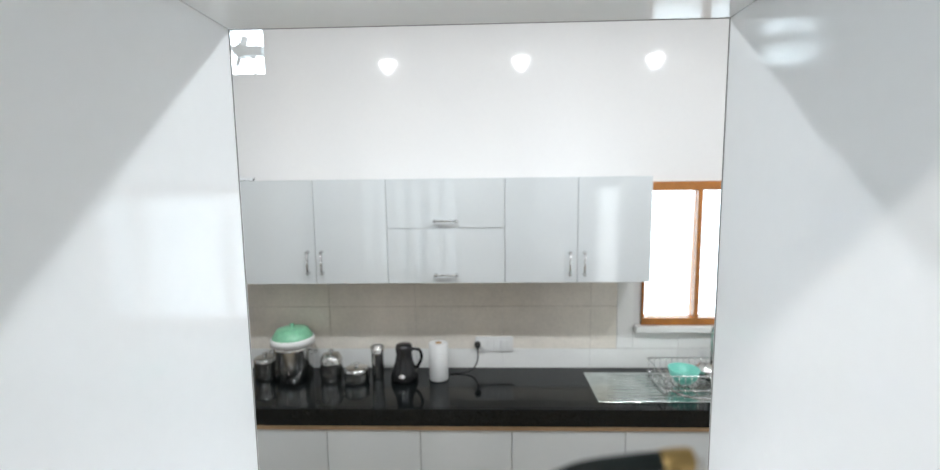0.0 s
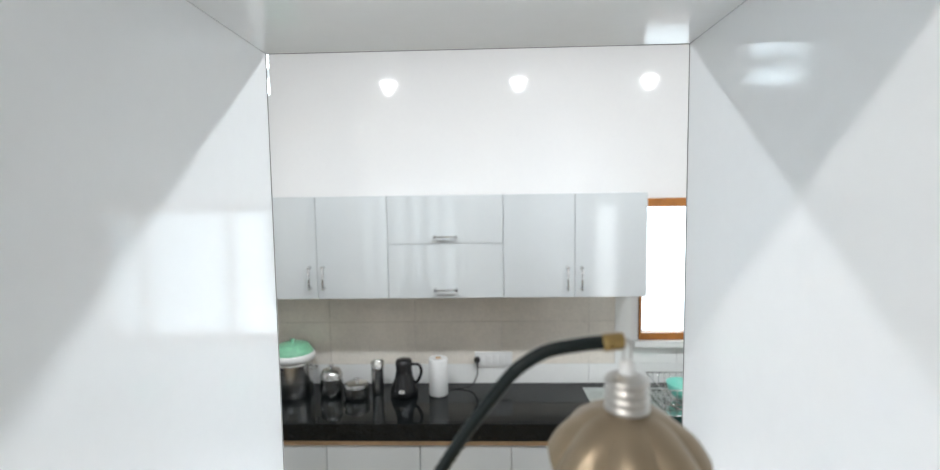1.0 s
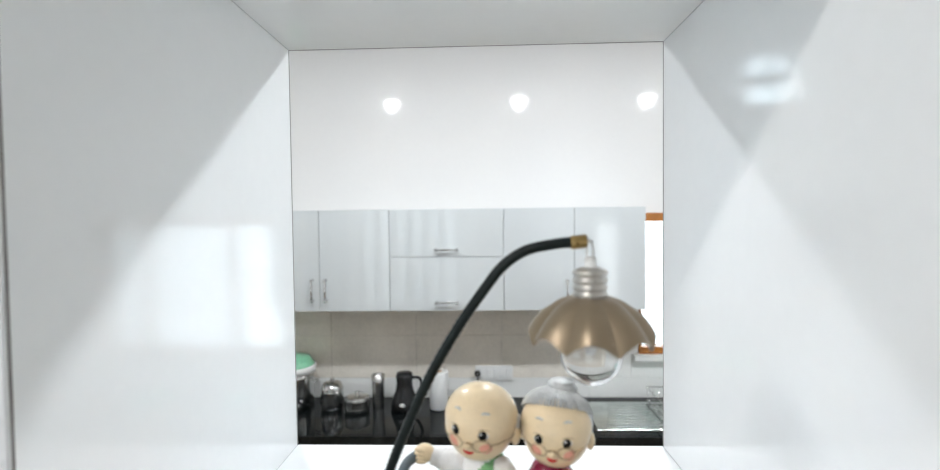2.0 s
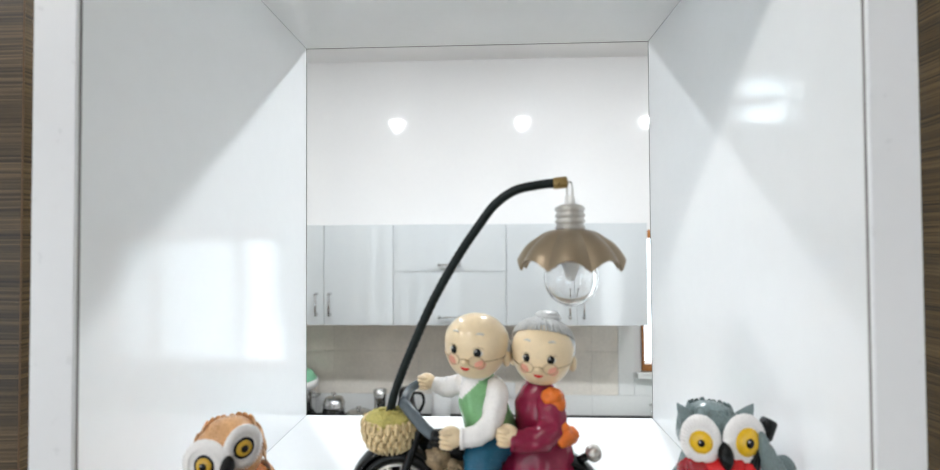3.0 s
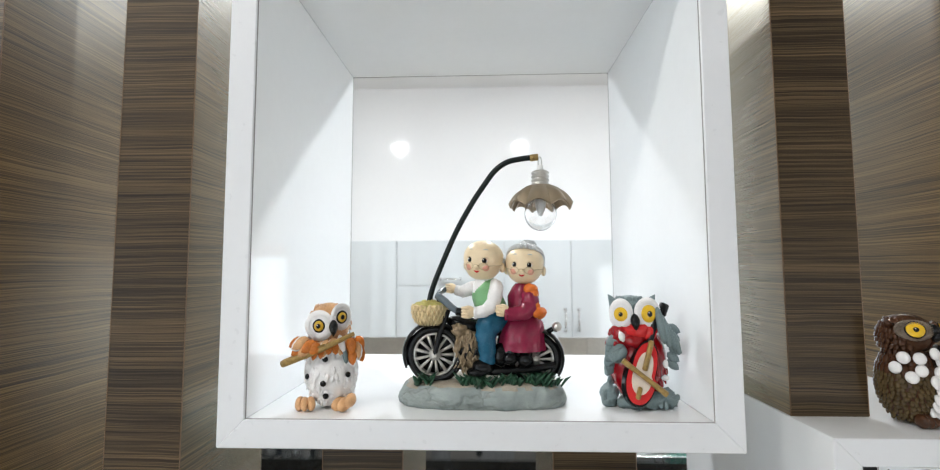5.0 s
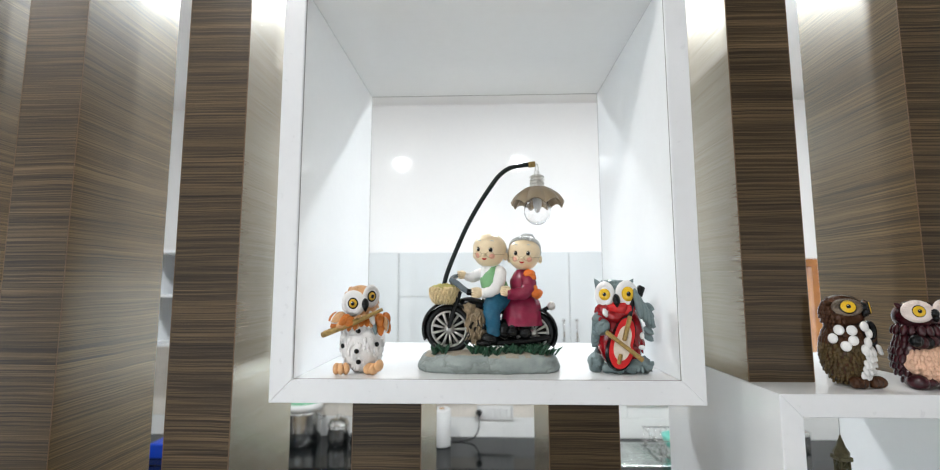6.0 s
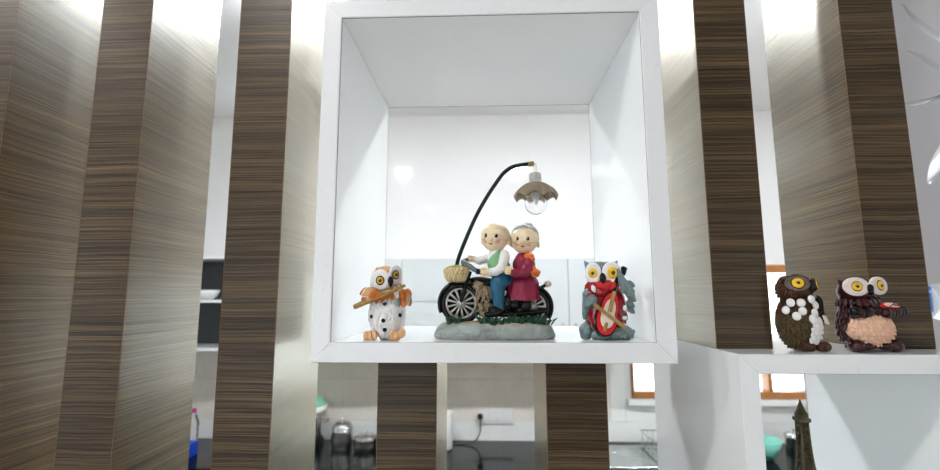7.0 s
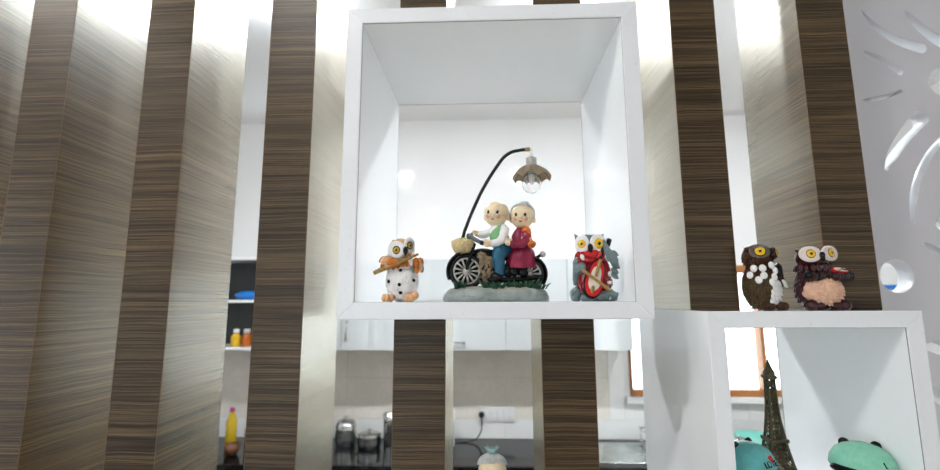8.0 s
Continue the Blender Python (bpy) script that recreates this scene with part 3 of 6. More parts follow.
# exhaust vent with a fan at rest
vent = thing("exhaust_fan", ((VENT[0] + VENT[1]) / 2, BACK + 0.06, (VENT[2] + VENT[3]) / 2), "grey exhaust fan at rest in a bright wall opening", "fan")
bm = bmesh.new()
lathe(bm, [(0.0, 0.03), (0.042, 0.025), (0.046, 0.0), (0.046, -0.03), (0.0, -0.032)], pose(0, 0, 0, 90), 16)
block(bm, 0.03, 0.150, -0.03, 0.03, -0.036, 0.030, 0.004)
part("hub", bm, WHITE_PLASTIC, vent)
for k in range(4):
    bm = bmesh.new()
    block(bm, 0.03, 0.105, -0.003, 0.003, -0.022, 0.022, 0.002)
    bm.transform(pose(0, 0, 0, 0, 90 * k + 20, 0) @ pose(0, 0, 0, 25, 0, 0))
    part("blade", bm, WHITE_PLASTIC, vent, smooth=False)
for k in range(2):
    bm = bmesh.new()
    block(bm, -0.179, 0.179, 0.035, 0.040, -0.006, 0.006)
    bm.transform(pose(0, 0, 0, 0, 90 * k, 0) if k == 0 else pose(0, 0.006, 0) @ pose(0, 0, 0, 0, 63, 0) @ Matrix.Diagonal((0.98, 1, 1, 1)))
    part("bracket", bm, STEEL, vent, smooth=False)

# water purifier in the corner
pur = thing("water_purifier", (2.946, BACK - 0.001, 1.66), "white wall-hung water purifier with a blue band", "water purifier")
bm = bmesh.new()
block(bm, -0.15, 0.15, -0.20, 0, 0, 0.42, 0.02, segments=3)
part("housing", bm, WHITE_PLASTIC, pur, smooth=False)
bm = bmesh.new()
block(bm, -0.152, 0.152, -0.203, -0.02, 0.235, 0.272, 0.004)
part("band", bm, BLUE_PRINT, pur, "bright blue band", smooth=False)
bm = bmesh.new()
block(bm, 0.075, 0.146, -0.206, -0.19, 0.09, 0.225, 0.004)
part("panel", bm, BLUE_PRINT, pur, "blue panel", smooth=False)

# downlights
for x, y in DOWNLIGHTS:
    lamp = thing("downlight", (x, y, CEIL), "round recessed ceiling downlight, switched on", "ceiling light", "ceiling downlights")
    bm = bmesh.new()
    lathe(bm, [(0.075, -0.001), (0.095, -0.001), (0.095, -0.006), (0.078, -0.014), (0.075, -0.012)], Matrix(), 32, cap=False)
    part("rim", bm, WHITE_PLASTIC, lamp)
    bm = bmesh.new()
    lathe(bm, [(0.0, -0.010), (0.0745, -0.010), (0.0745, -0.002)], Matrix(), 32, cap=False)
    part("diffuser", bm, LAMP_GLOW, lamp, "glowing white diffuser")

# ---- things on the worktop ----
def socket_plate():
    plate = thing("socket_plate", (0.062, BACK - 0.008, 0.988), "white wall socket plate with a black plug in it", "socket")
    bm = bmesh.new()
    block(bm, -0.130, 0.130, -0.011, 0, -0.052, 0.052, 0.004, segments=2)
    part("plate", bm, WHITE_PLASTIC, plate, smooth=False)
    for x in (-0.085, -0.03, 0.015, 0.06, 0.10):
        bm = bmesh.new()
        block(bm, x - 0.017, x + 0.017, -0.0155, -0.0112, -0.032, 0.032, 0.002)
        part("switch", bm, WHITE_PLASTIC, plate, smooth=False)
    bm = bmesh.new()
    lathe(bm, [(0.022, 0.012), (0.022, 0.030), (0.016, 0.045), (0.009, 0.055), (0, 0.056)], pose(-0.115, 0, 0, 90), 18)
    tube(bm, smooth_path([(-0.115, -0.052, 0.0), (-0.112, -0.085, -0.03), (-0.118, -0.08, -0.10), (-0.16, -0.09, -0.155), (-0.25, -0.10, -0.172), (-0.36, -0.12, -0.176)], 8), 0.0045, 8)
    part("plug", bm, BLACK_PLASTIC, plate, "black plug and cable")


socket_plate()

MINT = paint("mint_plastic", (0.18, 0.55, 0.45), 0.3, vary=0.06, scale=20)
GREEN_LID = paint("green_lid", (0.22, 0.52, 0.33), 0.35, vary=0.2, scale=40)
OIL = paint("yellow_oil", (0.62, 0.42, 0.02), 0.15, vary=0.1)
PINK = paint("pink_cap", (0.55, 0.05, 0.22), 0.35, vary=0.1)
BROWN_CLAY = paint("brown_clay", (0.16, 0.06, 0.025), 0.35, vary=0.2)
SPICE_ORANGE = paint("yellow_spice", (0.66, 0.40, 0.015), 0.2, vary=0.25, scale=80)
SPICE_RED = paint("red_spice", (0.50, 0.12, 0.015), 0.2, vary=0.25, scale=80)
PAPER = paint("paper_roll", (0.78, 0.78, 0.77), 0.8, vary=0.03, scale=60, relief=0.1)


def steel_pot(x, y, r, h, label, name="steel_pot", lid=True, handles=False, belly=1.0, lid_mat=None, lid_h=0.02):
    pot = thing(name, (x, y, KZ), label, "pot", "")
    bm = bmesh.new()
    lathe(bm, [(0, 0), (r * 0.92, 0), (r, 0.008), (r * belly, h * 0.45), (r, h * 0.9), (r * 1.04, h), (r * 0.99, h), (r * 0.95, h * 0.9), (r * 0.9, 0.012), (0, 0.01)], Matrix(), 32)
    part("body", bm, STEEL, pot)
    if lid:
        bm = bmesh.new()
        if lid_mat:
            rim = bmesh.new()
            lathe(rim, [(r * 0.9, h + 0.001), (r * 1.12, h + 0.004), (r * 1.12, h + 0.045), (r * 1.02, h + 0.052), (0, h + 0.052)], Matrix(), 32)
            part("rim", rim, WHITE_PLASTIC, pot, "white lid rim")
            h += 0.045
        lathe(bm, [(r * 1.05, h + 0.001), (r * 1.05, h + 0.006), (r * 0.8, h + lid_h * 0.8), (r * 0.25, h + lid_h), (0.012, h + lid_h), (0.010, h + lid_h + 0.010), (0.018, h + lid_h + 0.02), (0, h + lid_h + 0.024)], Matrix(), 32)
        part("lid", bm, lid_mat or STEEL, pot, "green lid" if lid_mat else "")
    if handles:
        h -= 0.045 if lid_mat else 0
        for s in (-1, 1):
            bm = bmesh.new()
            tube(bm, smooth_path([(s * r, -0.03, h * 0.75), (s * (r + 0.03), -0.02, h * 0.77), (s * (r + 0.03), 0.02, h * 0.77), (s * r, 0.03, h * 0.75)], 6), 0.004, 8)
            part("handle", bm, STEEL, pot)
    return pot


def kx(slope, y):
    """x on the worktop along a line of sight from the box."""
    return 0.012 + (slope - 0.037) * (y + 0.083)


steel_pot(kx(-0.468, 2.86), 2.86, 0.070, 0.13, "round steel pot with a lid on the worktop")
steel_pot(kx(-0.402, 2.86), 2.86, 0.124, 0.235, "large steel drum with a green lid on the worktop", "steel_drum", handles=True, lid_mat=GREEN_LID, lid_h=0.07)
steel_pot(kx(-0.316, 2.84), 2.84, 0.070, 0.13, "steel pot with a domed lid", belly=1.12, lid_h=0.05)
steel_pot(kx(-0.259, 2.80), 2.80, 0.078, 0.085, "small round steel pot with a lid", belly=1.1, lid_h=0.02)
# tall steel tumbler
bm = bmesh.new()
lathe(bm, [(0, 0), (0.036, 0), (0.038, 0.01), (0.042, 0.17), (0.045, 0.215), (0.043, 0.215), (0.040, 0.17), (0.034, 0.012), (0, 0.012)], Matrix(), 28)
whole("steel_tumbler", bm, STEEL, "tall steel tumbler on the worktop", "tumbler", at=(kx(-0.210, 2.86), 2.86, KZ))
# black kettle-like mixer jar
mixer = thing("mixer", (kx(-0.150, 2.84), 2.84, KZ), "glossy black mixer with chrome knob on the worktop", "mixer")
bm = bmesh.new()
lathe(bm, [(0, 0), (0.088, 0), (0.092, 0.02), (0.080, 0.07), (0.060, 0.12), (0.052, 0.17), (0.056, 0.215), (0.050, 0.235), (0, 0.24)], Matrix(), 32)
part("body", bm, BLACK_PLASTIC, mixer)
bm = bmesh.new()
lathe(bm, [(0.022, 0), (0.022, 0.014), (0.016, 0.022), (0, 0.022)], pose(0, -0.082, 0.045, 75), 18)
part("knob", bm, CHROME, mixer, "chrome dial")
bm = bmesh.new()
tube(bm, smooth_path([(0.052, 0, 0.205), (0.10, 0, 0.20), (0.115, 0, 0.15), (0.09, 0, 0.09), (0.072, 0, 0.085)], 6), 0.010, 10)
part("handle", bm, BLACK_PLASTIC, mixer)
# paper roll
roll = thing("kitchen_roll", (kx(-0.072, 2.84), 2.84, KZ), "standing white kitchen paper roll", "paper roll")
bm = bmesh.new()
lathe(bm, [(0.02, 0.004), (0.060, 0.004), (0.0625, 0.008), (0.0625, 0.242), (0.060, 0.246), (0.02, 0.246), (0.02, 0.004)], Matrix(), 36, cap=False)
part("paper", bm, PAPER, roll)
bm = bmesh.new()
lathe(bm, [(0.0195, 0.0), (0.0195, 0.25), (0.017, 0.25), (0.017, 0.0)], Matrix(), 20, cap=False)
part("core", bm, STRIP_WOOD, roll, "brown card core")

# sink corner: steel sink, dish rack, bowls and tap
WET_STEEL = paint("wet_brushed_steel", (0.58, 0.62, 0.60), 0.22, 1.0, vary=0.25, scale=9, fine=160, relief=0.12)
sink = thing("steel_sink", (1.02, 2.72, KZ), "wet stainless steel sink and drainer let into the worktop", "sink")
bm = bmesh.new()
block(bm, -0.36, 0.50, -0.20, 0.22, 0.0005, 0.004, 0.0015)
part("drainer", bm, WET_STEEL, sink, smooth=False)
for i in range(9):
    bm = bmesh.new()
    tube(bm, [(-0.30 + 0.012 * i, -0.16 + 0.042 * i, 0.004), (0.06, -0.16 + 0.042 * i, 0.0045)], 0.0035, 6, 0, 0.7)
    part("drainer_rib", bm, WET_STEEL, sink)
bm = bmesh.new()
lathe(bm, [(0.165, 0.0045), (0.175, 0.007), (0.168, 0.010), (0.155, 0.008), (0.15, 0.0045)], Matrix.Translation((0.28, 0, 0)), 36, cap=False)
part("basin_rim", bm, STEEL, sink)

rack = thing("dish_rack", (1.30, 2.78, KZ), "steel wire dish rack with mint plastic bowls beside the sink", "dish rack")
bm = bmesh.new()
for z in (0.02, 0.11):
    loop = [(-0.22, -0.15, z), (0.22, -0.15, z), (0.22, 0.15, z), (-0.22, 0.15, z), (-0.22, -0.15, z)]
    tube(bm, loop, 0.004, 8)
for i in range(12):
    x = -0.21 + i * 0.038
    tube(bm, [(x, -0.15, 0.11), (x, -0.15, 0.02), (x, 0.15, 0.02), (x, 0.15, 0.11)], 0.0025, 6)
for x in (-0.2, 0.2):
    for y in (-0.14, 0.14):
        tube(bm, [(x, y, 0.0), (x, y, 0.02)], 0.006, 8)
part("wire_frame", bm, STEEL, rack)


def bowl(x, y, z, r, h, mat, label, rot=(0, 0, 0), name="bowl"):
    bm = bmesh.new()
    lathe(bm, [(0, 0), (r * 0.5, 0), (r * 0.8, h * 0.35), (r, h), (r * 0.96, h), (r * 0.76, h * 0.38), (r * 0.45, 0.006), (0, 0.006)], Matrix(), 28)
    ob = whole(name, bm, mat, label, "bowl")
    ob.matrix_world = pose(x, y, z, *rot)
    return ob


bowl(1.24, 2.74, KZ + 0.026, 0.095, 0.09, MINT, "mint green plastic bowl in the dish rack")
bowl(1.42, 2.80, KZ + 0.026, 0.085, 0.07, STEEL, "steel bowl in the dish rack")
bowl(1.78, 2.72, KZ, 0.13, 0.12, MINT, "mint green plastic basin on the worktop")
steel_pot(1.62, 2.62, 0.085, 0.10, "steel cooking pot beside the sink", lid=True, handles=True)
steel_pot(2.06, 2.80, 0.06, 0.12, "steel canister near the window", lid=True)
bm = bmesh.new()
lathe(bm, [(0.032, 0), (0.032, 0.012), (0.016, 0.03), (0.014, 0.07)], Matrix(), 20)
tube(bm, smooth_path([(0, 0, 0.06), (0, 0, 0.28), (0, -0.03, 0.34), (0, -0.11, 0.345), (0, -0.15, 0.29)], 8), 0.011, 12)
tube(bm, [(0, 0, 0.08), (0.06, -0.01, 0.11)], 0.006, 8)
whole("sink_tap", bm, CHROME, "tall chrome swan-neck sink tap", "tap", at=(1.50, 2.93, KZ))

# things in the open corner shelves
s1z, s2z = CZ0 + 0.020, CZ0 + 0.355


def jar(x, y, z, r, h, mat, label, lidmat, name="spice_jar"):
    j = thing(name, (x, y, z), label, "jar", "jars on the corner shelf")
    bm = bmesh.new()
    lathe(bm, [(0, 0), (r * 0.90, 0), (r, 0.006), (r, h * 0.50), (r * 0.9, h * 0.60), (r * 0.55, h * 0.70), (r * 0.52, h * 0.78), (0, h * 0.78)], Matrix(), 24)
    part("body", bm, mat, j)
    bm = bmesh.new()
    lathe(bm, [(r * 0.62, h * 0.76), (r * 0.64, h * 0.96), (r * 0.52, h), (0, h)], Matrix(), 24)
    part("lid", bm, lidmat, j, "white lid")


jar(-1.84, 2.79, s1z, 0.034, 0.125, SPICE_ORANGE, "small jar of yellow spice with white lid", WHITE_PLASTIC)
jar(-1.76, 2.79, s1z, 0.034, 0.125, SPICE_RED, "small jar of red spice with white lid", WHITE_PLASTIC)
jar(-1.66, 2.80, s1z, 0.034, 0.125, SPICE_ORANGE, "small jar of yellow spice with white lid", WHITE_PLASTIC)
bm = bmesh.new()
ball(bm, (0, 0, 0.033), (0.10, 0.05, 0.033), 0)
whole("blue_packet", bm, BLUE_PRINT, "soft blue plastic packet on the shelf", "packet", at=(-1.775, 2.80, s2z))
bowl(-2.06, 2.82, s2z, 0.10, 0.07, WHITE_PLASTIC, "white ceramic bowl on the shelf")


def oil_bottle(x, y, label, mat, cap):
    b = thing("oil_bottle", (x, y, KZ), label, "bottle", "bottles on the worktop")
    bm = bmesh.new()
    lathe(bm, [(0, 0), (0.034, 0), (0.038, 0.008), (0.036, 0.10), (0.038, 0.17), (0.020, 0.215), (0.014, 0.235), (0.014, 0.25), (0, 0.25)], Matrix(), 24)
    part("body", bm, mat, b)
    bm = bmesh.new()
    lathe(bm, [(0.017, 0.236), (0.017, 0.262), (0.013, 0.266), (0, 0.266)], Matrix(), 20)
    part("cap", bm, cap, b, "coloured cap")


oil_bottle(-1.835, 2.80, "bottle of yellow cooking oil with pink cap", OIL, PINK)
oil_bottle(-2.08, 2.82, "clear plastic bottle with pink cap", CLEAR, PINK)
bowl(-1.725, 2.62, KZ, 0.055, 0.07, BROWN_CLAY, "brown clay pot on the worktop", name="clay_pot")
steel_pot(-1.615, 2.66, 0.045, 0.15, "steel jar with lid on the worktop", lid=True)
bm = bmesh.new()
block(bm, -0.10, 0.10, -0.07, 0.07, 0, 0.09, 0.008, segments=2)
whole("blue_box", bm, BLUE_PLASTIC, "bright blue plastic box on the worktop", "box", at=(-2.05, 2.62, KZ), smooth=False)

# ---- figurines ----
def resin(name, rgb, rough=0.28, vary=0.14, scale=140, coat=0.12, relief=0.15):
    m = paint(name, rgb, rough, vary=vary, scale=scale, fine=900, relief=relief, depth=0.0006, coat=coat)
    m.node_tree.nodes["Principled BSDF"].inputs["Specular IOR Level"].default_value = 0.2
    return m


R_WHITE = resin("white_resin", (0.82, 0.80, 0.79), vary=0.05)
R_BLACK = resin("black_resin", (0.004, 0.0045, 0.005), 0.22)
R_GOLD_EYE = resin("amber_eye", (0.60, 0.36, 0.03), 0.12, coat=0.8, relief=0)
R_YELLOW_EYE = resin("yellow_eye", (0.75, 0.46, 0.015), 0.12, coat=0.8, relief=0)
R_TAN = resin("tan_feather", (0.62, 0.35, 0.17), vary=0.25)
R_RUST = resin("rust_feather", (0.50, 0.15, 0.025), vary=0.3)
R_FOOT = resin("orange_foot", (0.70, 0.40, 0.20))
R_GOLD = resin("gold_paint", (0.34, 0.22, 0.075), 0.3, vary=0.45, scale=260)
R_GREY = resin("grey_feather", (0.165, 0.215, 0.22), vary=0.12, scale=60, relief=0.0)
R_RED = resin("red_glaze", (0.28, 0.002, 0.006), 0.16, coat=0.8)
R_ROSE = resin("coral_red", (0.58, 0.022, 0.024), 0.2)
R_CREAM = resin("cream_paint", (0.72, 0.62, 0.52), 0.3)
R_BROWN = resin("dark_brown_feather", (0.060, 0.024, 0.011), 0.18, vary=0.45)
R_OLIVE = resin("olive_brown_feather", (0.075, 0.047, 0.017), 0.22, vary=0.5)
R_EYE_RIM = resin("pinkish_cream", (0.80, 0.69, 0.64), 0.22, vary=0.06)
R_FRINGE = resin("eye_fringe", (0.17, 0.13, 0.095), vary=0.3)
R_MAROON = resin("maroon_feather", (0.035, 0.006, 0.009), 0.18, vary=0.4, coat=0.4)
R_PEACH = resin("peach_scales", (0.76, 0.47, 0.33), vary=0.2)
R_SKIN = resin("doll_skin", (0.82, 0.66, 0.44), 0.3, vary=0.06, coat=0.3, relief=0.03)
R_CHEEK = resin("doll_cheek", (0.76, 0.36, 0.27), 0.35, vary=0.05, relief=0)
R_HAIR = resin("grey_hair", (0.56, 0.57, 0.57), vary=0.2)
R_VEST = resin("green_vest", (0.20, 0.42, 0.20), 0.25)
R_JEANS = resin("blue_jeans", (0.014, 0.095, 0.165), 0.25, vary=0.25)
R_DRESS = resin("plum_dress", (0.23, 0.012, 0.046), 0.24, vary=0.2, coat=0.5)
R_ORANGE = resin("orange_scarf", (0.72, 0.17, 0.03), 0.25)
def cracked_stone():
    m, nt, b = nodes_of("cracked_stone_paint")
    vec = coords(nt, (1, 1, 1.6), (12, 18, 0))
    big, small = noise_tex(nt, vec, 45), noise_tex(nt, vec, 600, 3)
    v = nt.nodes.new("ShaderNodeTexVoronoi")
    v.feature = "DISTANCE_TO_EDGE"
    v.inputs["Scale"].default_value = 19
    warp = nt.nodes.new("ShaderNodeVectorMath")
    warp.operation = "MULTIPLY_ADD"
    warp.inputs[1].default_value = (0.03, 0.03, 0.03)
    wn2 = nt.nodes.new("ShaderNodeTexNoise")
    wn2.inputs["Scale"].default_value = 70
    link(nt, vec, wn2.inputs["Vector"])
    link(nt, wn2.outputs["Color"], warp.inputs[0])
    link(nt, vec, warp.inputs[2])
    link(nt, warp.outputs[0], v.inputs["Vector"])
    tone = ramp(nt, big, [(0.3, (0.19, 0.225, 0.215)), (0.7, (0.33, 0.37, 0.355))])
    line = ramp(nt, v.outputs["Distance"], [(0.0, (0.25, 0.22, 0.17)), (0.035, (1, 1, 1))])
    mix = nt.nodes.new("ShaderNodeMixRGB")
    mix.blend_type = "MULTIPLY"
    mix.inputs["Fac"].default_value = 0.25
    link(nt, tone, mix.inputs["Color1"])
    link(nt, line, mix.inputs["Color2"])
    link(nt, mix.outputs["Color"], b.inputs["Base Color"])
    span(nt, small, 0.4, 0.6, b, "Roughness")
    add = nt.nodes.new("ShaderNodeMath")
    add.operation = "MULTIPLY_ADD"
    add.inputs[1].default_value = 0.25
    link(nt, small, add.inputs[0])
    lim = nt.nodes.new("ShaderNodeMath")
    lim.operation = "MINIMUM"
    lim.inputs[1].default_value = 0.10
    link(nt, v.outputs["Distance"], lim.inputs[0])
    sc = nt.nodes.new("ShaderNodeMath")
    sc.operation = "MULTIPLY"
    sc.inputs[1].default_value = 8.0
    link(nt, lim.outputs[0], sc.inputs[0])
    link(nt, sc.outputs[0], add.inputs[2])
    bump(nt, add.outputs[0], 0.8, 0.0015, b)
    return m


R_STONE = cracked_stone()
R_GRASS = resin("dark_green_leaves", (0.02, 0.065, 0.035), 0.3, vary=0.4)
R_ENGINE = resin("bronze_engine", (0.26, 0.19, 0.115), 0.35, vary=0.6, scale=260, relief=0.5)
R_STRAW = resin("straw_weave", (0.72, 0.57, 0.33), 0.5, vary=0.3)
R_MOSS = resin("dry_moss", (0.50, 0.44, 0.14), 0.7, vary=0.4)
R_SILVER = paint("silver_paint", (0.56, 0.545, 0.515), 0.30, 0.75, vary=0.06, scale=120, fine=800, relief=0.03)
R_BRONZE_SHADE = paint("bronze_shade", (0.30, 0.235, 0.160), 0.36, 0.55, vary=0.05, scale=20, fine=200, relief=0)
R_BRASS = paint("brass", (0.36, 0.25, 0.10), 0.3, 0.8, vary=0.1)
R_TEAL = resin("teal_cap", (0.12, 0.42, 0.42), 0.25)
R_MINTCAP = resin("mint_cap", (0.24, 0.58, 0.42), 0.25)
R_TOWER = paint("antique_bronze", (0.090, 0.075, 0.038), 0.4, 0.6, vary=0.4, scale=200, fine=900)
RUBBER = paint("black_rubber_hose", (0.006, 0.011, 0.011), 0.42, vary=0.2, scale=200)
RUBBER.node_tree.nodes["Principled BSDF"].inputs["Specular IOR Level"].default_value = 0.25

MM = Matrix.Diagonal((0.001, 0.001, 0.001, 1))
rng = random.Random(7)


def scales(bm, c, r, z0, z1, n, size, mi, a0=-180, a1=180, thick=0.35, jitter=0.15):
    """Overlapping feather scales laid on an ellipsoid round c, in rows."""
    rows = max(2, int((z1 - z0) / (size * 1.15)))
    for i in range(rows):
        z = z0 + (i + 0.5) * (z1 - z0) / rows
        k = max(0.05, 1 - ((z - c[2]) / r[2]) ** 2) ** 0.5
        count = max(2, int(n * k * (a1 - a0) / 360))
        for j in range(count):
            a = radians(a0 + (j + 0.5 * (i % 2) + 0.25) * (a1 - a0) / count + rng.uniform(-4, 4))
            nx, ny = math.sin(a), -math.cos(a)
            at = (c[0] + r[0] * k * nx, c[1] + r[1] * k * ny, z)
            s = size * (1 + rng.uniform(-jitter, jitter))
            ball(bm, at, (s * 0.62, s * thick, s * 0.95), mi, (-18, 0, math.degrees(a)), 7, 5)


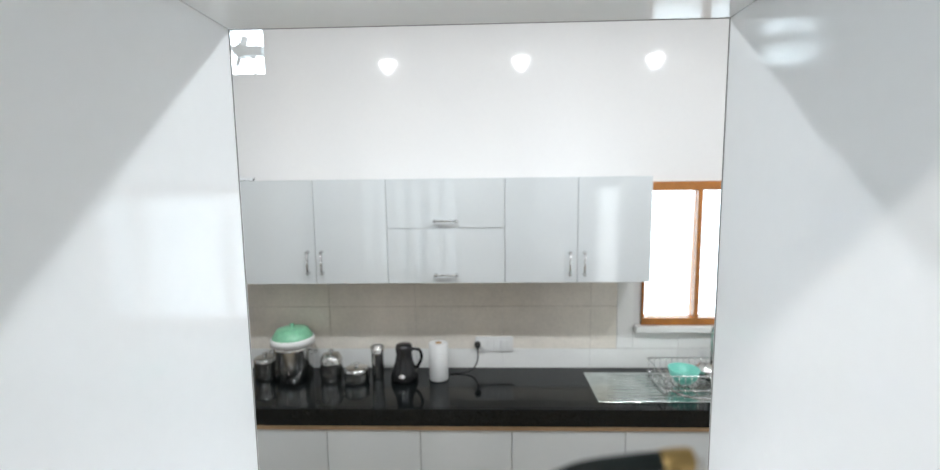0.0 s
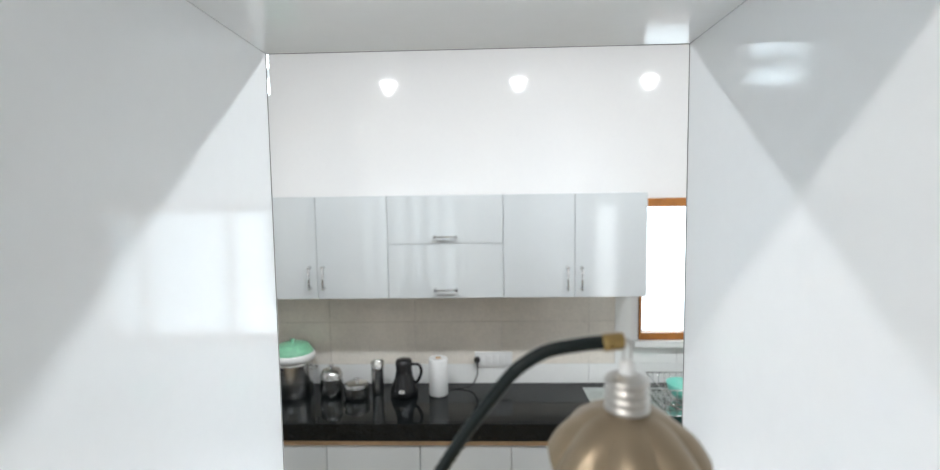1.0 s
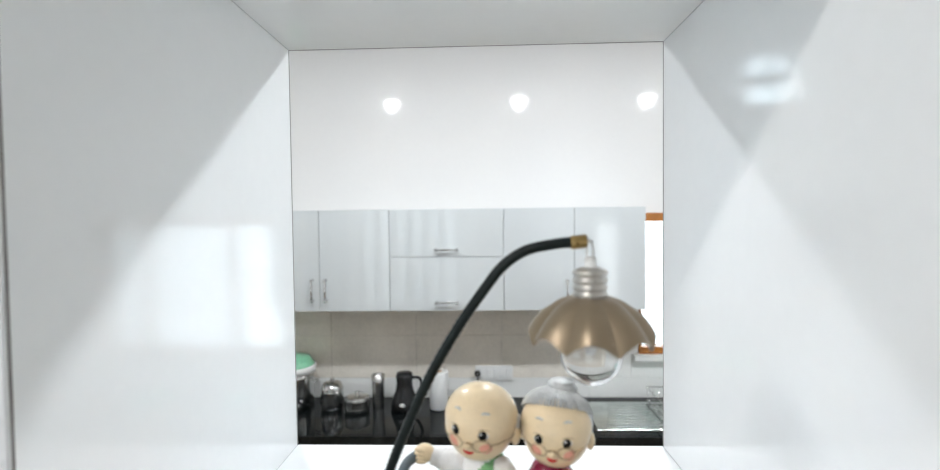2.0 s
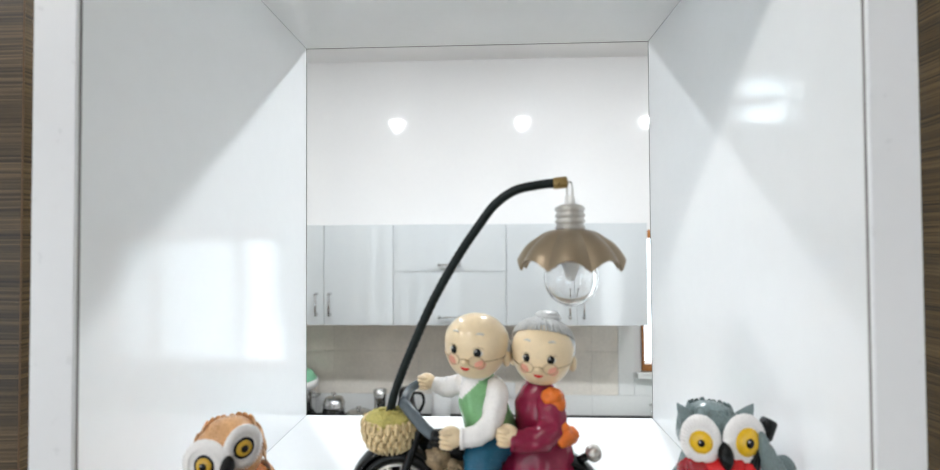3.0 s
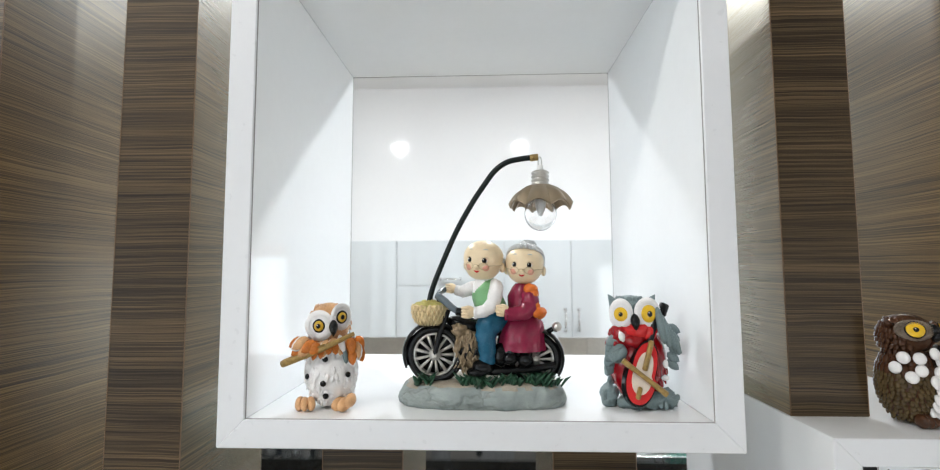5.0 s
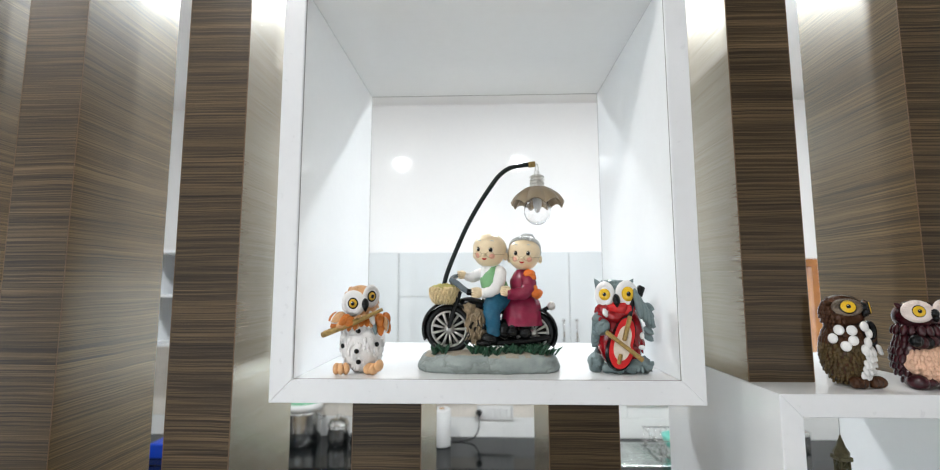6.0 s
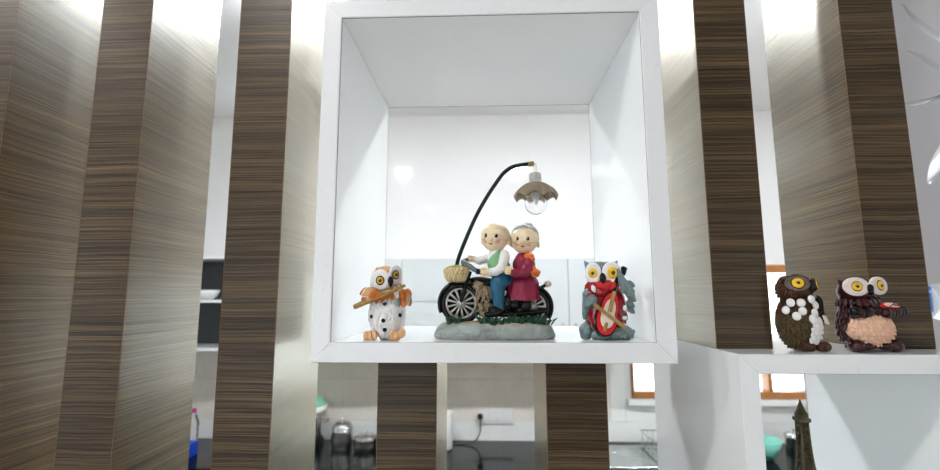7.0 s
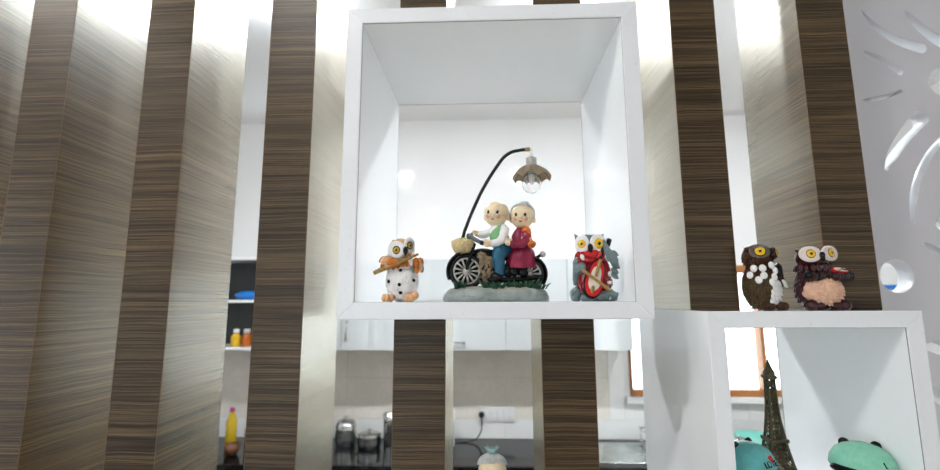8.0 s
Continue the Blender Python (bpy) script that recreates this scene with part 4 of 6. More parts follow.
def feather(bm, at, length, width, mi, rot=(0, 0, 0), edge=None, thick=0.22):
    """A pointed feather hanging down from its root, with a pale edge if asked."""
    prof = [(0.02, 0.0), (0.62, 0.10), (0.98, 0.34), (0.90, 0.60), (0.55, 0.85), (0.05, 1.0)]
    m = pose(*at, *rot)
    if edge is not None:
        lathe(bm, prof, m @ Matrix.Translation((0, 0.25 * width * thick, 0)) @ Matrix.Diagonal((width * 1.14, width * thick * 0.8, -length * 1.07, 1)), 8, edge)
    lathe(bm, prof, m @ Matrix.Diagonal((width, width * thick, -length, 1)), 8, mi)


def disc(bm, c, yaw, tilt, rx, rz, thick, mi, u=20):
    """A domed round disc facing -y, turned by yaw."""
    ball(bm, c, (rx, thick, rz), mi, (tilt, 0, yaw), u, 10)


def eye(bm, c, yaw, tilt, rim, iris, pupil, m_rim, m_iris, m_ring, ring=1.14):
    d = Vector((math.sin(radians(yaw)), -math.cos(radians(yaw)), -math.sin(radians(tilt))))
    disc(bm, c, yaw, tilt, *rim, m_rim)
    p = Vector(c) + d * (rim[2] - 0.6)
    disc(bm, p, yaw, tilt, iris * ring, iris * ring, 1.0, m_ring)
    disc(bm, p + d * 0.6, yaw, tilt, iris, iris * 0.97, 1.2, m_iris)
    disc(bm, p + d * 1.4, yaw, tilt, pupil, pupil, 0.9, 1)
    # white dot on the pupil, a painted glint
    ball(bm, p + d * 2.2 + Vector((-pupil * 0.35, 0, pupil * 0.4)), pupil * 0.22, 0, (0, 0, 0), 6, 5)


def rays(bm, c, yaw, rx, rz, mi, n=26):
    """Fine raised ribs round a facial disc."""
    e = Euler((0, 0, radians(yaw))).to_matrix()
    for i in range(n):
        a = 2 * math.pi * i / n
        p = Vector((rx * 0.62 * math.cos(a), -3.4, rz * 0.62 * math.sin(a)))
        q = Vector((rx * 0.97 * math.cos(a), -1.4, rz * 0.97 * math.sin(a)))
        tube(bm, [Vector(c) + e @ p, Vector(c) + e @ q], [0.35, 0.55], 5, mi)


def finish_figurine(name, bm, mats, label, category, at, rz=0.0, group="", scale=1.0, tall=1.0):
    ob = new(name, to_mesh(name, bm, mats, True, 50))
    ob.data.transform(MM @ Matrix.Diagonal((scale, scale, scale * tall, 1)))
    ob.matrix_world = pose(*at, 0, 0, rz)
    return tagged(ob, label, category, group)


# shapes for modelled resin, in millimetres
def through_rows(rows, n):
    """Smooth in-between rows of numbers."""
    r = np.array(rows, float)
    out = []
    for i in range(len(r) - 1):
        p0, p1, p2, p3 = r[max(i - 1, 0)], r[i], r[i + 1], r[min(i + 2, len(r) - 1)]
        for k in range(n):
            t = k / n
            out.append(0.5 * (2 * p1 + (p2 - p0) * t + (2 * p0 - 5 * p1 + 4 * p2 - p3) * t * t + (3 * p1 - p0 - 3 * p2 + p3) * t ** 3))
    return out + [r[-1]]


def skin_rings(bm, rings, mi):
    fs = []
    for a, b in zip(rings, rings[1:]):
        for i in range(len(a)):
            j = (i + 1) % len(a)
            fs.append(bm.faces.new((a[i], a[j], b[j], b[i])))
    fs.append(bm.faces.new(rings[0][::-1]))
    fs.append(bm.faces.new(rings[-1]))
    for f in fs:
        f.material_index = mi
    return fs


def trunk(bm, rows, mi, segs=36, n=4, fold=0.0, freq=0.12, waves=0, depth=0.0, m=Matrix()):
    """A modelled body through ellipses (cx, cy, rx, ry, z), with folds that deepen towards its first row."""
    rows = through_rows(rows, n)
    rings = []
    for k, (cx, cy, rx, ry, z) in enumerate(rows):
        s = 1 - k / (len(rows) - 1)
        ring = []
        for i in range(segs):
            a = 2 * math.pi * i / segs
            q = Vector((rx * math.cos(a), ry * math.sin(a), z))
            w = 1 + fold * noise.noise(q * freq) + depth * s * math.sin(waves * a + 1.7 * math.sin(2 * a))
            ring.append(bm.verts.new(m @ Vector((cx + q.x * w, cy + q.y * w, z))))
        rings.append(ring)
    return skin_rings(bm, rings, mi)


def limb(bm, rows, mi, n=6, segs=18, fold=0.0, freq=0.25):
    """A modelled limb through points with radii (x, y, z, r), wrinkled by fold."""
    rows = through_rows(rows, n)
    rings, up = [], Vector((0, 1, 0))
    for k, (x, y, z, r) in enumerate(rows):
        d = (Vector(rows[min(k + 1, len(rows) - 1)][:3]) - Vector(rows[max(k - 1, 0)][:3])).normalized()
        side = d.cross(up).normalized()
        up = side.cross(d).normalized()
        ring = []
        for i in range(segs):
            a = 2 * math.pi * i / segs
            o = side * math.cos(a) + up * math.sin(a)
            c = Vector((x, y, z))
            ring.append(bm.verts.new(c + o * r * (1 + fold * noise.noise((c + o * r) * freq) + 0.5 * fold * noise.noise(Vector((k * 0.8, 0, a * 0.4))))))
        rings.append(ring)
    return skin_rings(bm, rings, mi)


def lump(bm, at, r, mi, rot=(0, 0, 0), amp=0.1, freq=0.2, u=20, v=14):
    """A ball with an uneven modelled surface."""
    n0 = len(bm.verts)
    ball(bm, at, r, mi, rot, u, v)
    bm.verts.ensure_lookup_table()
    c = Vector(at)
    for w in bm.verts[n0:]:
        w.co = c + (w.co - c) * (1 + amp * noise.noise(w.co * freq) + 0.5 * amp * noise.noise(w.co * freq * 2.7))


def beak(bm, at, r, yaw, mi):
    """A hooked beak, broad at the brow and drawn to a point below."""
    rows = [(0, 0.2, 0.25, 0.35, 1.0), (0, -0.1, 0.72, 0.8, 0.72), (0, -0.35, 1.0, 1.0, 0.2), (0, -0.5, 0.86, 0.95, -0.3), (0, -0.62, 0.5, 0.62, -0.75), (0, -0.5, 0.12, 0.2, -1.12)]
    trunk(bm, rows, mi, 20, 3, m=Matrix.Translation(at) @ pose(0, 0, 0, 0, 0, yaw) @ Matrix.Diagonal((*r, 1)))


# white owl with a flute
def owl_with_flute(at, rz, size):
    bm = bmesh.new()
    M = [R_WHITE, R_BLACK, R_GOLD_EYE, R_TAN, R_RUST, R_FOOT, R_GOLD, R_GREY]
    lump(bm, (2, 0, 31), (24.4, 20.4, 31), 0, (0, 0, 0), 0.07, 0.22, 56, 40)
    for k in range(230):
        a, z = rng.uniform(-170, 170), rng.uniform(6, 52)
        e = max(0.1, 1 - ((z - 31) / 31) ** 2) ** 0.5
        r = radians(a)
        feather(bm, (2 + 24.3 * e * math.sin(r), -20.3 * e * math.cos(r), z + 3), rng.uniform(5, 8.5), rng.uniform(1.4, 2.4), 0, (-8, rng.uniform(-22, 22), a), None, 0.4)
    # head, turned and tilted
    ball(bm, (-0.5, -1, 72), (19.5, 19, 18.5), 3, (0, 12, 12), 24, 16)
    scales(bm, (-0.5, -1, 72), (19.8, 19.2, 18.8), 66, 88, 30, 4.2, 3, 100, 300, 0.2)
    eye(bm, (-4.2, -18.0, 72.0), 1, 4, (13.8, 13.4, 2.4), 4.6, 2.2, 0, 2, 1, 1.36)
    rays(bm, (-4.2, -16.9, 72.0), 1, 13.8, 13.4, 0, 52)
    eye(bm, (14.0, -12.4, 79), 46, 4, (10.8, 12.0, 2.4), 4.4, 2.1, 0, 2, 1, 1.36)
    rays(bm, (13.8, -11.8, 79), 46, 10.8, 12.0, 0, 40)
    beak(bm, (9.6, -20.0, 70.5), (4.0, 4.6, 6.4), 20, 1)
    # rust collar of ragged wing feathers
    ball(bm, (1, 0, 55), (22.5, 19.5, 7), 4, (0, 0, 0), 20, 10)
    for k, (dz, ln, w, mi) in enumerate(((60, 15, 4.6, 3), (57.5, 13, 4.2, 4))):
        for a in range(-160, 170, 15):
            r = radians(a + 7 * k)
            feather(bm, (1 + (21.5 + 1.6 * k) * math.sin(r), -(17.5 + 1.6 * k) * math.cos(r), dz + 2 * math.sin(3 * r)), ln * rng.uniform(0.85, 1.15), w, mi,
                    (-24, rng.uniform(-12, 12), a + 7 * k), 0 if k == 0 else None)
    # wings lifted to the flute
    for x, y, z, rt, ln, mi, e in ((-16, -23, 61, 66, 15, 4, None), (-11, -25, 62, 60, 17, 3, 0), (-13, -23, 57, 58, 17, 4, None), (-5, -26, 60, 52, 15, 4, None), (-8, -25, 56, 56, 15, 3, None), (-1, -26, 58, 44, 12, 4, None),
                                   (24, -15, 62, -12, 15, 4, None), (27, -12, 58, -20, 16, 3, 0), (29, -8, 54, -24, 15, 4, None), (25, -14, 52, -10, 14, 4, 0), (28, -8, 62, -30, 14, 4, None)):
        feather(bm, (x, y, z), ln, 5.2, mi, (-10, rt, 0), e, 0.35)
    ball(bm, (17, -18, 57), (3.2, 3, 8), 0, (0, -18, 0), 9, 6)
    ball(bm, (20, -17, 47), (2.6, 2.5, 7.5), 7, (0, -12, 0), 9, 6)
    tube(bm, [(-37, -22, 40), (-34, -22.5, 41.3), (0, -25.5, 53), (30, -23, 66)], [2.9, 3.3, 2.6, 1.7], 12, 6)
    tube(bm, [(-30, -24.5, 45.5), (4, -27.5, 57)], [0.8, 1.2], 6, 6)
    for x, z in ((2.5, 44), (-16, 28.5), (22, 30), (1.5, 24), (3, 13)):
        y = -20 * max(0.1, 1 - ((x - 2) / 24) ** 2 - ((z - 31) / 31) ** 2) ** 0.5
        ball(bm, (x, y - 2.2, z), (2.9, 1.9, 2.5), 1, (-10, 15, math.degrees(math.asin(max(-1, min(1, (x - 2) / 25))))), 10, 6)
    for s, x, rt in ((1, -17, 20), (-1, 20, -30)):
        for k in (-1, 0, 1):
            ball(bm, (x + k * 5.2, -17 + abs(k) * 1.5, 6.0 + (3 if s < 0 else 0) * (k == 1)), (4.2, 8.0, 5.8), 5, (8, 0, rt + k * 12), 10, 8)
    finish_figurine("owl_figurine", bm, M, "white and rust owl figurine with black spots playing a gold flute", "figurine", at, rz, "owl figurines", size, 1.09)


# grey owl with a guitar
def owl_with_guitar(at, rz, size):
    bm = bmesh.new()
    M = [R_WHITE, R_BLACK, R_YELLOW_EYE, R_GREY, R_RED, R_ROSE, R_CREAM, R_GOLD]
    ball(bm, (3, 1, 35), (26, 20, 35), 4, (0, 0, 0), 24, 16)
    scales(bm, (3, 3, 32), (27, 21, 36), 4, 60, 20, 7, 3, 100, 270, 0.35)
    scales(bm, (3, 1, 35), (25, 19, 34), 10, 34, 18, 6, 4, 30, 100, 0.25)
    ball(bm, (-3.5, 0, 75), (18.5, 16.5, 16), 3, (0, 0, 0), 24, 16)
    scales(bm, (-3.5, 0, 75), (18.6, 16.6, 16.2), 79, 90, 34, 3.2, 3, -180, 180, 0.14)
    for x, rt in ((-18.5, -34), (13, 36)):
        lathe(bm, [(5.0, 0), (3.8, 3), (2.0, 7), (0.2, 10)], pose(x, -5, 83.5, 0, rt, 0), 10, 3)
    eye(bm, (-15.3, -14.6, 76.0), -20, 0, (10.6, 13.0, 3.6), 5.2, 2.0, 0, 2, 2)
    eye(bm, (7.8, -15.4, 76.5), 10, 0, (13.0, 13.4, 3.6), 6.4, 2.6, 0, 2, 2)
    rays(bm, (-15.3, -14.2, 76.0), -20, 10.2, 12.6, 0, 34)
    rays(bm, (7.8, -15.0, 76.5), 10, 12.6, 13, 0, 40)
    beak(bm, (-4.6, -18.5, 70.0), (4.0, 4.4, 6.6), 0, 1)
    # red ruffled scarf
    lump(bm, (-5, -10, 58), (20, 10, 11), 4, (0, 0, 0), 0.2, 0.16, 32, 20)
    for p, r, rt in (((-3, -17.5, 62.5), (10.5, 5, 6), 0), ((-15, -14, 60), (7.5, 6, 6.5), 24), ((-5, -17.5, 54.5), (9, 5, 5.5), 8), ((9, -14.5, 60.5), (7.5, 6, 6), -24), ((-21, -9.5, 53), (6, 6, 9), 30), ((15, -10, 65), (5.5, 6, 5.5), 0)):
        lump(bm, p, r, 5 if p[0] > -10 and p[2] > 58 else 4, (0, rt, 0), 0.34, 0.24, 22, 14)
    lump(bm, (-16.5, -19, 58), (3.0, 2, 4.4), 0, (0, -14, 0), 0.3, 0.4, 12, 9)
    # raised wing with long smooth feathers
    for i in range(4):
        ball(bm, (18.5 + i * 4.4, -18 + i * 1.2, 67 - i * 4.6), (3.6, 4.2, 15.5 - i * 1.4), 3, (0, -12 - i * 3, 8), 14, 12)
    for i in range(6):
        feather(bm, (26 + (i % 2), -12 + 2.0 * (i % 3), 66 - 5.6 * i), 13, 4.2, 3, (-8, -66 + 8 * (i % 3), 10), None, 0.45)
    g = bmesh.new()
    block(g, -3.6, 3.6, -3, 4, -5.5, 5.5, 1.2, 1)
    g.transform(pose(25, -7, 79, 0, 22, 0))
    me = bpy.data.meshes.new("tmp")
    g.to_mesh(me)
    g.free()
    bm.from_mesh(me)
    bpy.data.meshes.remove(me)
    # lower wing, its feathers splayed outwards
    for i in range(7):
        feather(bm, (-17 - 0.8 * i, -14 + 1.6 * i, 57 - i * 3.4), 14, 5.2, 3, (-6, 62 - 7 * i, -10), None, 0.4)
    ball(bm, (-18.5, -13, 44), (8.0, 6, 9), 3, (0, 40, 0), 12, 9)
    for i in range(4):
        feather(bm, (-13 - 2.4 * i, -19 + 1.0 * i, 49 - 0.5 * i), 12, 4.2, 3, (-8, 40 - 6 * i, 0), None, 0.4)
    # guitar body as stacked outlines
    def eight(s, n=40):
        pts = []
        for i in range(n):
            a = 2 * math.pi * i / n
            r = 1.0 + 0.20 * math.cos(2 * a)
            pts.append((s * 17.0 * r * math.sin(a) * (0.82 if math.cos(a) > 0 else 1.0), s * 24.5 * r * math.cos(a) * 0.92))
        return pts
    g = bmesh.new()
    for s, y0, y1, mi in ((1.0, -6, 3, 1), (0.93, -6.8, 2, 5), (0.64, -7.4, 1, 6)):
        prism(g, eight(s), y0, y1, mi)
    block(g, -2.2, 2.2, -10.2, -6.6, 2, 27, 1.0, 7)
    block(g, -2.0, 2.0, -9.6, -6.6, -21, -11, 1.0, 7)
    tube(g, [(-21, -11, 3), (0, -11.4, -3.0), (22, -10, -9)], [2.4, 2.0, 2.6], 8, 7)
    block(g, -2.6, 2.6, -7, -3, 24, 50, 1.2, 1)
    g.transform(Matrix.Translation((-1, -19, 29)) @ pose(0, 0, 0, -10, 20, 0))
    me = bpy.data.meshes.new("tmp")
    g.to_mesh(me)
    g.free()
    bm.from_mesh(me)
    bpy.data.meshes.remove(me)
    for p, r in (((-26, -8, 9), (8, 9, 9)), ((10, -16, 7), (12, 8, 7)), ((24, -10, 7), (9, 10, 8)), ((-10, -14, 5), (11, 9, 5))):
        lump(bm, p, r, 3, (0, 0, 0), 0.3, 0.22, 22, 16)
        for k in range(5):
            feather(bm, (p[0] + rng.uniform(-0.7, 0.7) * r[0], p[1] - 0.75 * r[1], p[2] + rng.uniform(0.1, 0.8) * r[2]), rng.uniform(5, 8), 2.6, 3, (-14, rng.uniform(-30, 30), rng.uniform(-30, 30)), None, 0.4)
    ball(bm, (22, -17, 36), (2.4, 1.6, 3.4), 0)
    ball(bm, (21, -18, 25), (3.4, 1.6, 2.2), 0)
    finish_figurine("owl_figurine", bm, M, "grey owl figurine with red bow tie strumming a red guitar", "figurine", at, rz, "owl figurines", size, 1.09)


# brown owl with white leaf feathers
def brown_owl(at, rz, size):
    bm = bmesh.new()
    M = [R_WHITE, R_BLACK, R_YELLOW_EYE, R_BROWN, R_OLIVE, R_FRINGE]
    ball(bm, (0, 0, 34), (22.5, 21, 34), 3, (0, 0, 0), 24, 16)
    scales(bm, (0, 0, 34), (22.8, 21.3, 34), 3, 44, 40, 3.2, 4, -180, 15, 0.3)
    scales(bm, (0, 0, 34), (22.8, 21.3, 34), 44, 64, 26, 5.2, 3, -180, 20, 0.3)
    scales(bm, (0, 0, 34), (22.8, 21.3, 34), 6, 60, 22, 6.0, 3, 60, 180, 0.35)
    ball(bm, (0, -1, 76), (20.5, 19, 18), 3, (0, 0, 0), 24, 16)
    scales(bm, (0, -1, 74), (20.8, 19.5, 19), 60, 90, 34, 3.4, 3, 110, 320, 0.3)
    eye(bm, (-9, -15.6, 81), -26, -14, (13.5, 9.0, 3.6), 6.6, 2.2, 5, 2, 1)
    rays(bm, (-9, -15.6, 81), -26, 13.5, 9.0, 5, 34)
    eye(bm, (14.5, -13.0, 80), 44, -8, (11, 9.0, 3.6), 6.4, 2.2, 3, 2, 1)
    ball(bm, (4, -19.8, 81), (4, 5, 5.5), 1, (25, 0, 20), 12, 8)
    ball(bm, (5, -22, 75.5), (2.4, 3, 4.5), 1, (25, 0, 20), 10, 7)
    for x, rt in ((-18, -52),):
        lathe(bm, [(3.5, 0), (2.2, 4), (0.2, 7)], pose(x, -4, 84, 0, rt, 0), 8, 3)
    # white belly and leaf shaped breast feathers
    scales(bm, (0, -1, 31), (23.4, 23.0, 33), 9, 40, 44, 4.8, 0, -4, 72, 0.3)
    for a, z in ((-52, 56), (-26, 56), (-66, 47), (-40, 40), (-24, 46), (4, 60), (18, 53), (12, 44), (2, 37)):
        r = radians(a)
        ball(bm, (23.4 * math.sin(r), -22.6 * math.cos(r), z + 2), (4.7, 2.4, 5.2), 0, (-8, 10 * math.sin(a), a), 12, 8)
    # folded dark wing at the side with white tips
    for i in range(5):
        ball(bm, (23 + 2.0 * i, -8 + 2 * i, 57 - 3.8 * i), (5.2, 6, 12), 3 if i % 2 else 1, (-30, 25, 0), 10, 7)
    for i in range(3):
        ball(bm, (26 + 2 * i, -13 + i, 40 - 3 * i), (5.5, 1.6, 2.2), 0, (0, 22, 20), 9, 6)
    for x in (-5, 15):
        for k in (-1, 0, 1):
            ball(bm, (x + k * 3.8, -17, 6), (4.0, 7.5, 6), 3, (6, 0, k * 12), 10, 8)
    finish_figurine("owl_figurine", bm, M, "dark brown owl figurine with white leaf-shaped breast feathers", "figurine", at, rz, "owl figurines", size)


# maroon owl with a violin
def maroon_owl(at, rz, size):
    bm = bmesh.new()
    M = [R_EYE_RIM, R_BLACK, R_YELLOW_EYE, R_MAROON, R_PEACH, R_ROSE, R_CREAM]
    ball(bm, (0, 1, 30), (28, 21, 30), 3, (0, 0, 0), 24, 16)
    scales(bm, (0, 1, 30), (28.5, 21.5, 30), 4, 54, 22, 6, 3, 70, 290, 0.35)
    ball(bm, (1, -4, 27), (28, 20, 21.5), 4, (0, 0, 0), 24, 16)
    scales(bm, (1, -4, 27), (28, 20, 21.5), 7, 47, 44, 3.6, 4, -70, 70, 0.24)
    ball(bm, (-4, 0, 71), (22, 18, 17), 3, (0, 0, 0), 24, 16)
    scales(bm, (-4, 0, 60), (23, 19, 18), 46, 62, 22, 6.5, 3, -120, 60, 0.4)
    for x, rt in ((-23, -55),):
        lathe(bm, [(4, 0), (2.4, 4), (0.2, 7)], pose(x, -2, 81, 0, rt, 0), 8, 3)
    eye(bm, (-17, -14.0, 77), -18, -6, (14.2, 11.4, 3.2), 5.4, 2.0, 0, 2, 1)
    eye(bm, (10, -14.6, 78), 14, -6, (15.0, 11.0, 3.2), 5.6, 2.0, 0, 2, 1)
    rays(bm, (-17, -13.8, 77), -18, 13.8, 11.0, 0, 26)
    rays(bm, (10, -14.4, 78), 14, 14.2, 11.0, 0, 26)
    ball(bm, (-4.5, -18.5, 75), (4.2, 4.5, 5.0), 1, (15, 0, 0), 12, 8)
    ball(bm, (-4.5, -20.5, 70.5), (2.4, 3, 3.6), 1, (15, 0, 0), 10, 7)
    # violin held across
    g = bmesh.new()
    outline = []
    for i in range(32):
        a = 2 * math.pi * i / 32
        r = 1 + 0.18 * math.cos(2 * a)
        outline.append((17 * r * math.cos(a), 7.0 * r * math.sin(a)))
    prism(g, outline, -3, 3, 5)
    prism(g, [(x * 0.82, z * 0.74) for x, z in outline], -3.8, 0, 6)
    block(g, 4, 27, -5.0, -3.2, -1.2, 1.2, 0.4, 1)
    tube(g, [(-12, -6, -6), (16, -7, 8)], 0.9, 6, 1)
    g.transform(Matrix.Translation((17, -20, 54)) @ Matrix.Scale(0.68, 4) @ pose(0, 0, 0, -34, 4, 10))
    me = bpy.data.meshes.new("tmp")
    g.to_mesh(me)
    g.free()
    bm.from_mesh(me)
    bpy.data.meshes.remove(me)
    for i in range(6):
        ball(bm, (10 + 5.4 * i, -21 + 1.5 * i, 46 + 0.2 * i), (6.5, 6, 6.2), 1 if i in (2, 4, 5) else 3, (0, 15, 0), 10, 7)
    for i in range(6):
        ball(bm, (-24 + 5.5 * i, -17, 48 - 2.2 * math.sin(i)), (6.5, 6, 6.5), 3 if i % 2 else 1, (0, 10, 0), 10, 7)
    for x, r in ((-22, (8, 10, 8)), (24, (9, 11, 8)), (13, (8, 9, 6)), (-12, (7, 9, 5))):
        ball(bm, (x, -12, 7), r, 3, (0, 0, -x), 12, 8)
    finish_figurine("owl_figurine", bm, M, "maroon owl figurine with peach scaled belly holding a violin", "figurine", at, rz, "owl figurines", size)


SHELF = BZ0 + 0.0215
owl_with_flute((-0.1250, 0.037, SHELF), 0, 0.88)
owl_with_guitar((0.1355, 0.051, SHELF), 0, 0.93)
brown_owl((0.360, 0.049, RZ1), 8, 0.95)
maroon_owl((0.431, 0.043, RZ1), 4, 0.95)


# ---- motorcycle ornament with a lamp ----
orn = thing("motorcycle_lamp_ornament", (0.004, 0.056, SHELF), "painted resin motorcycle couple under a bent street lamp", "ornament")


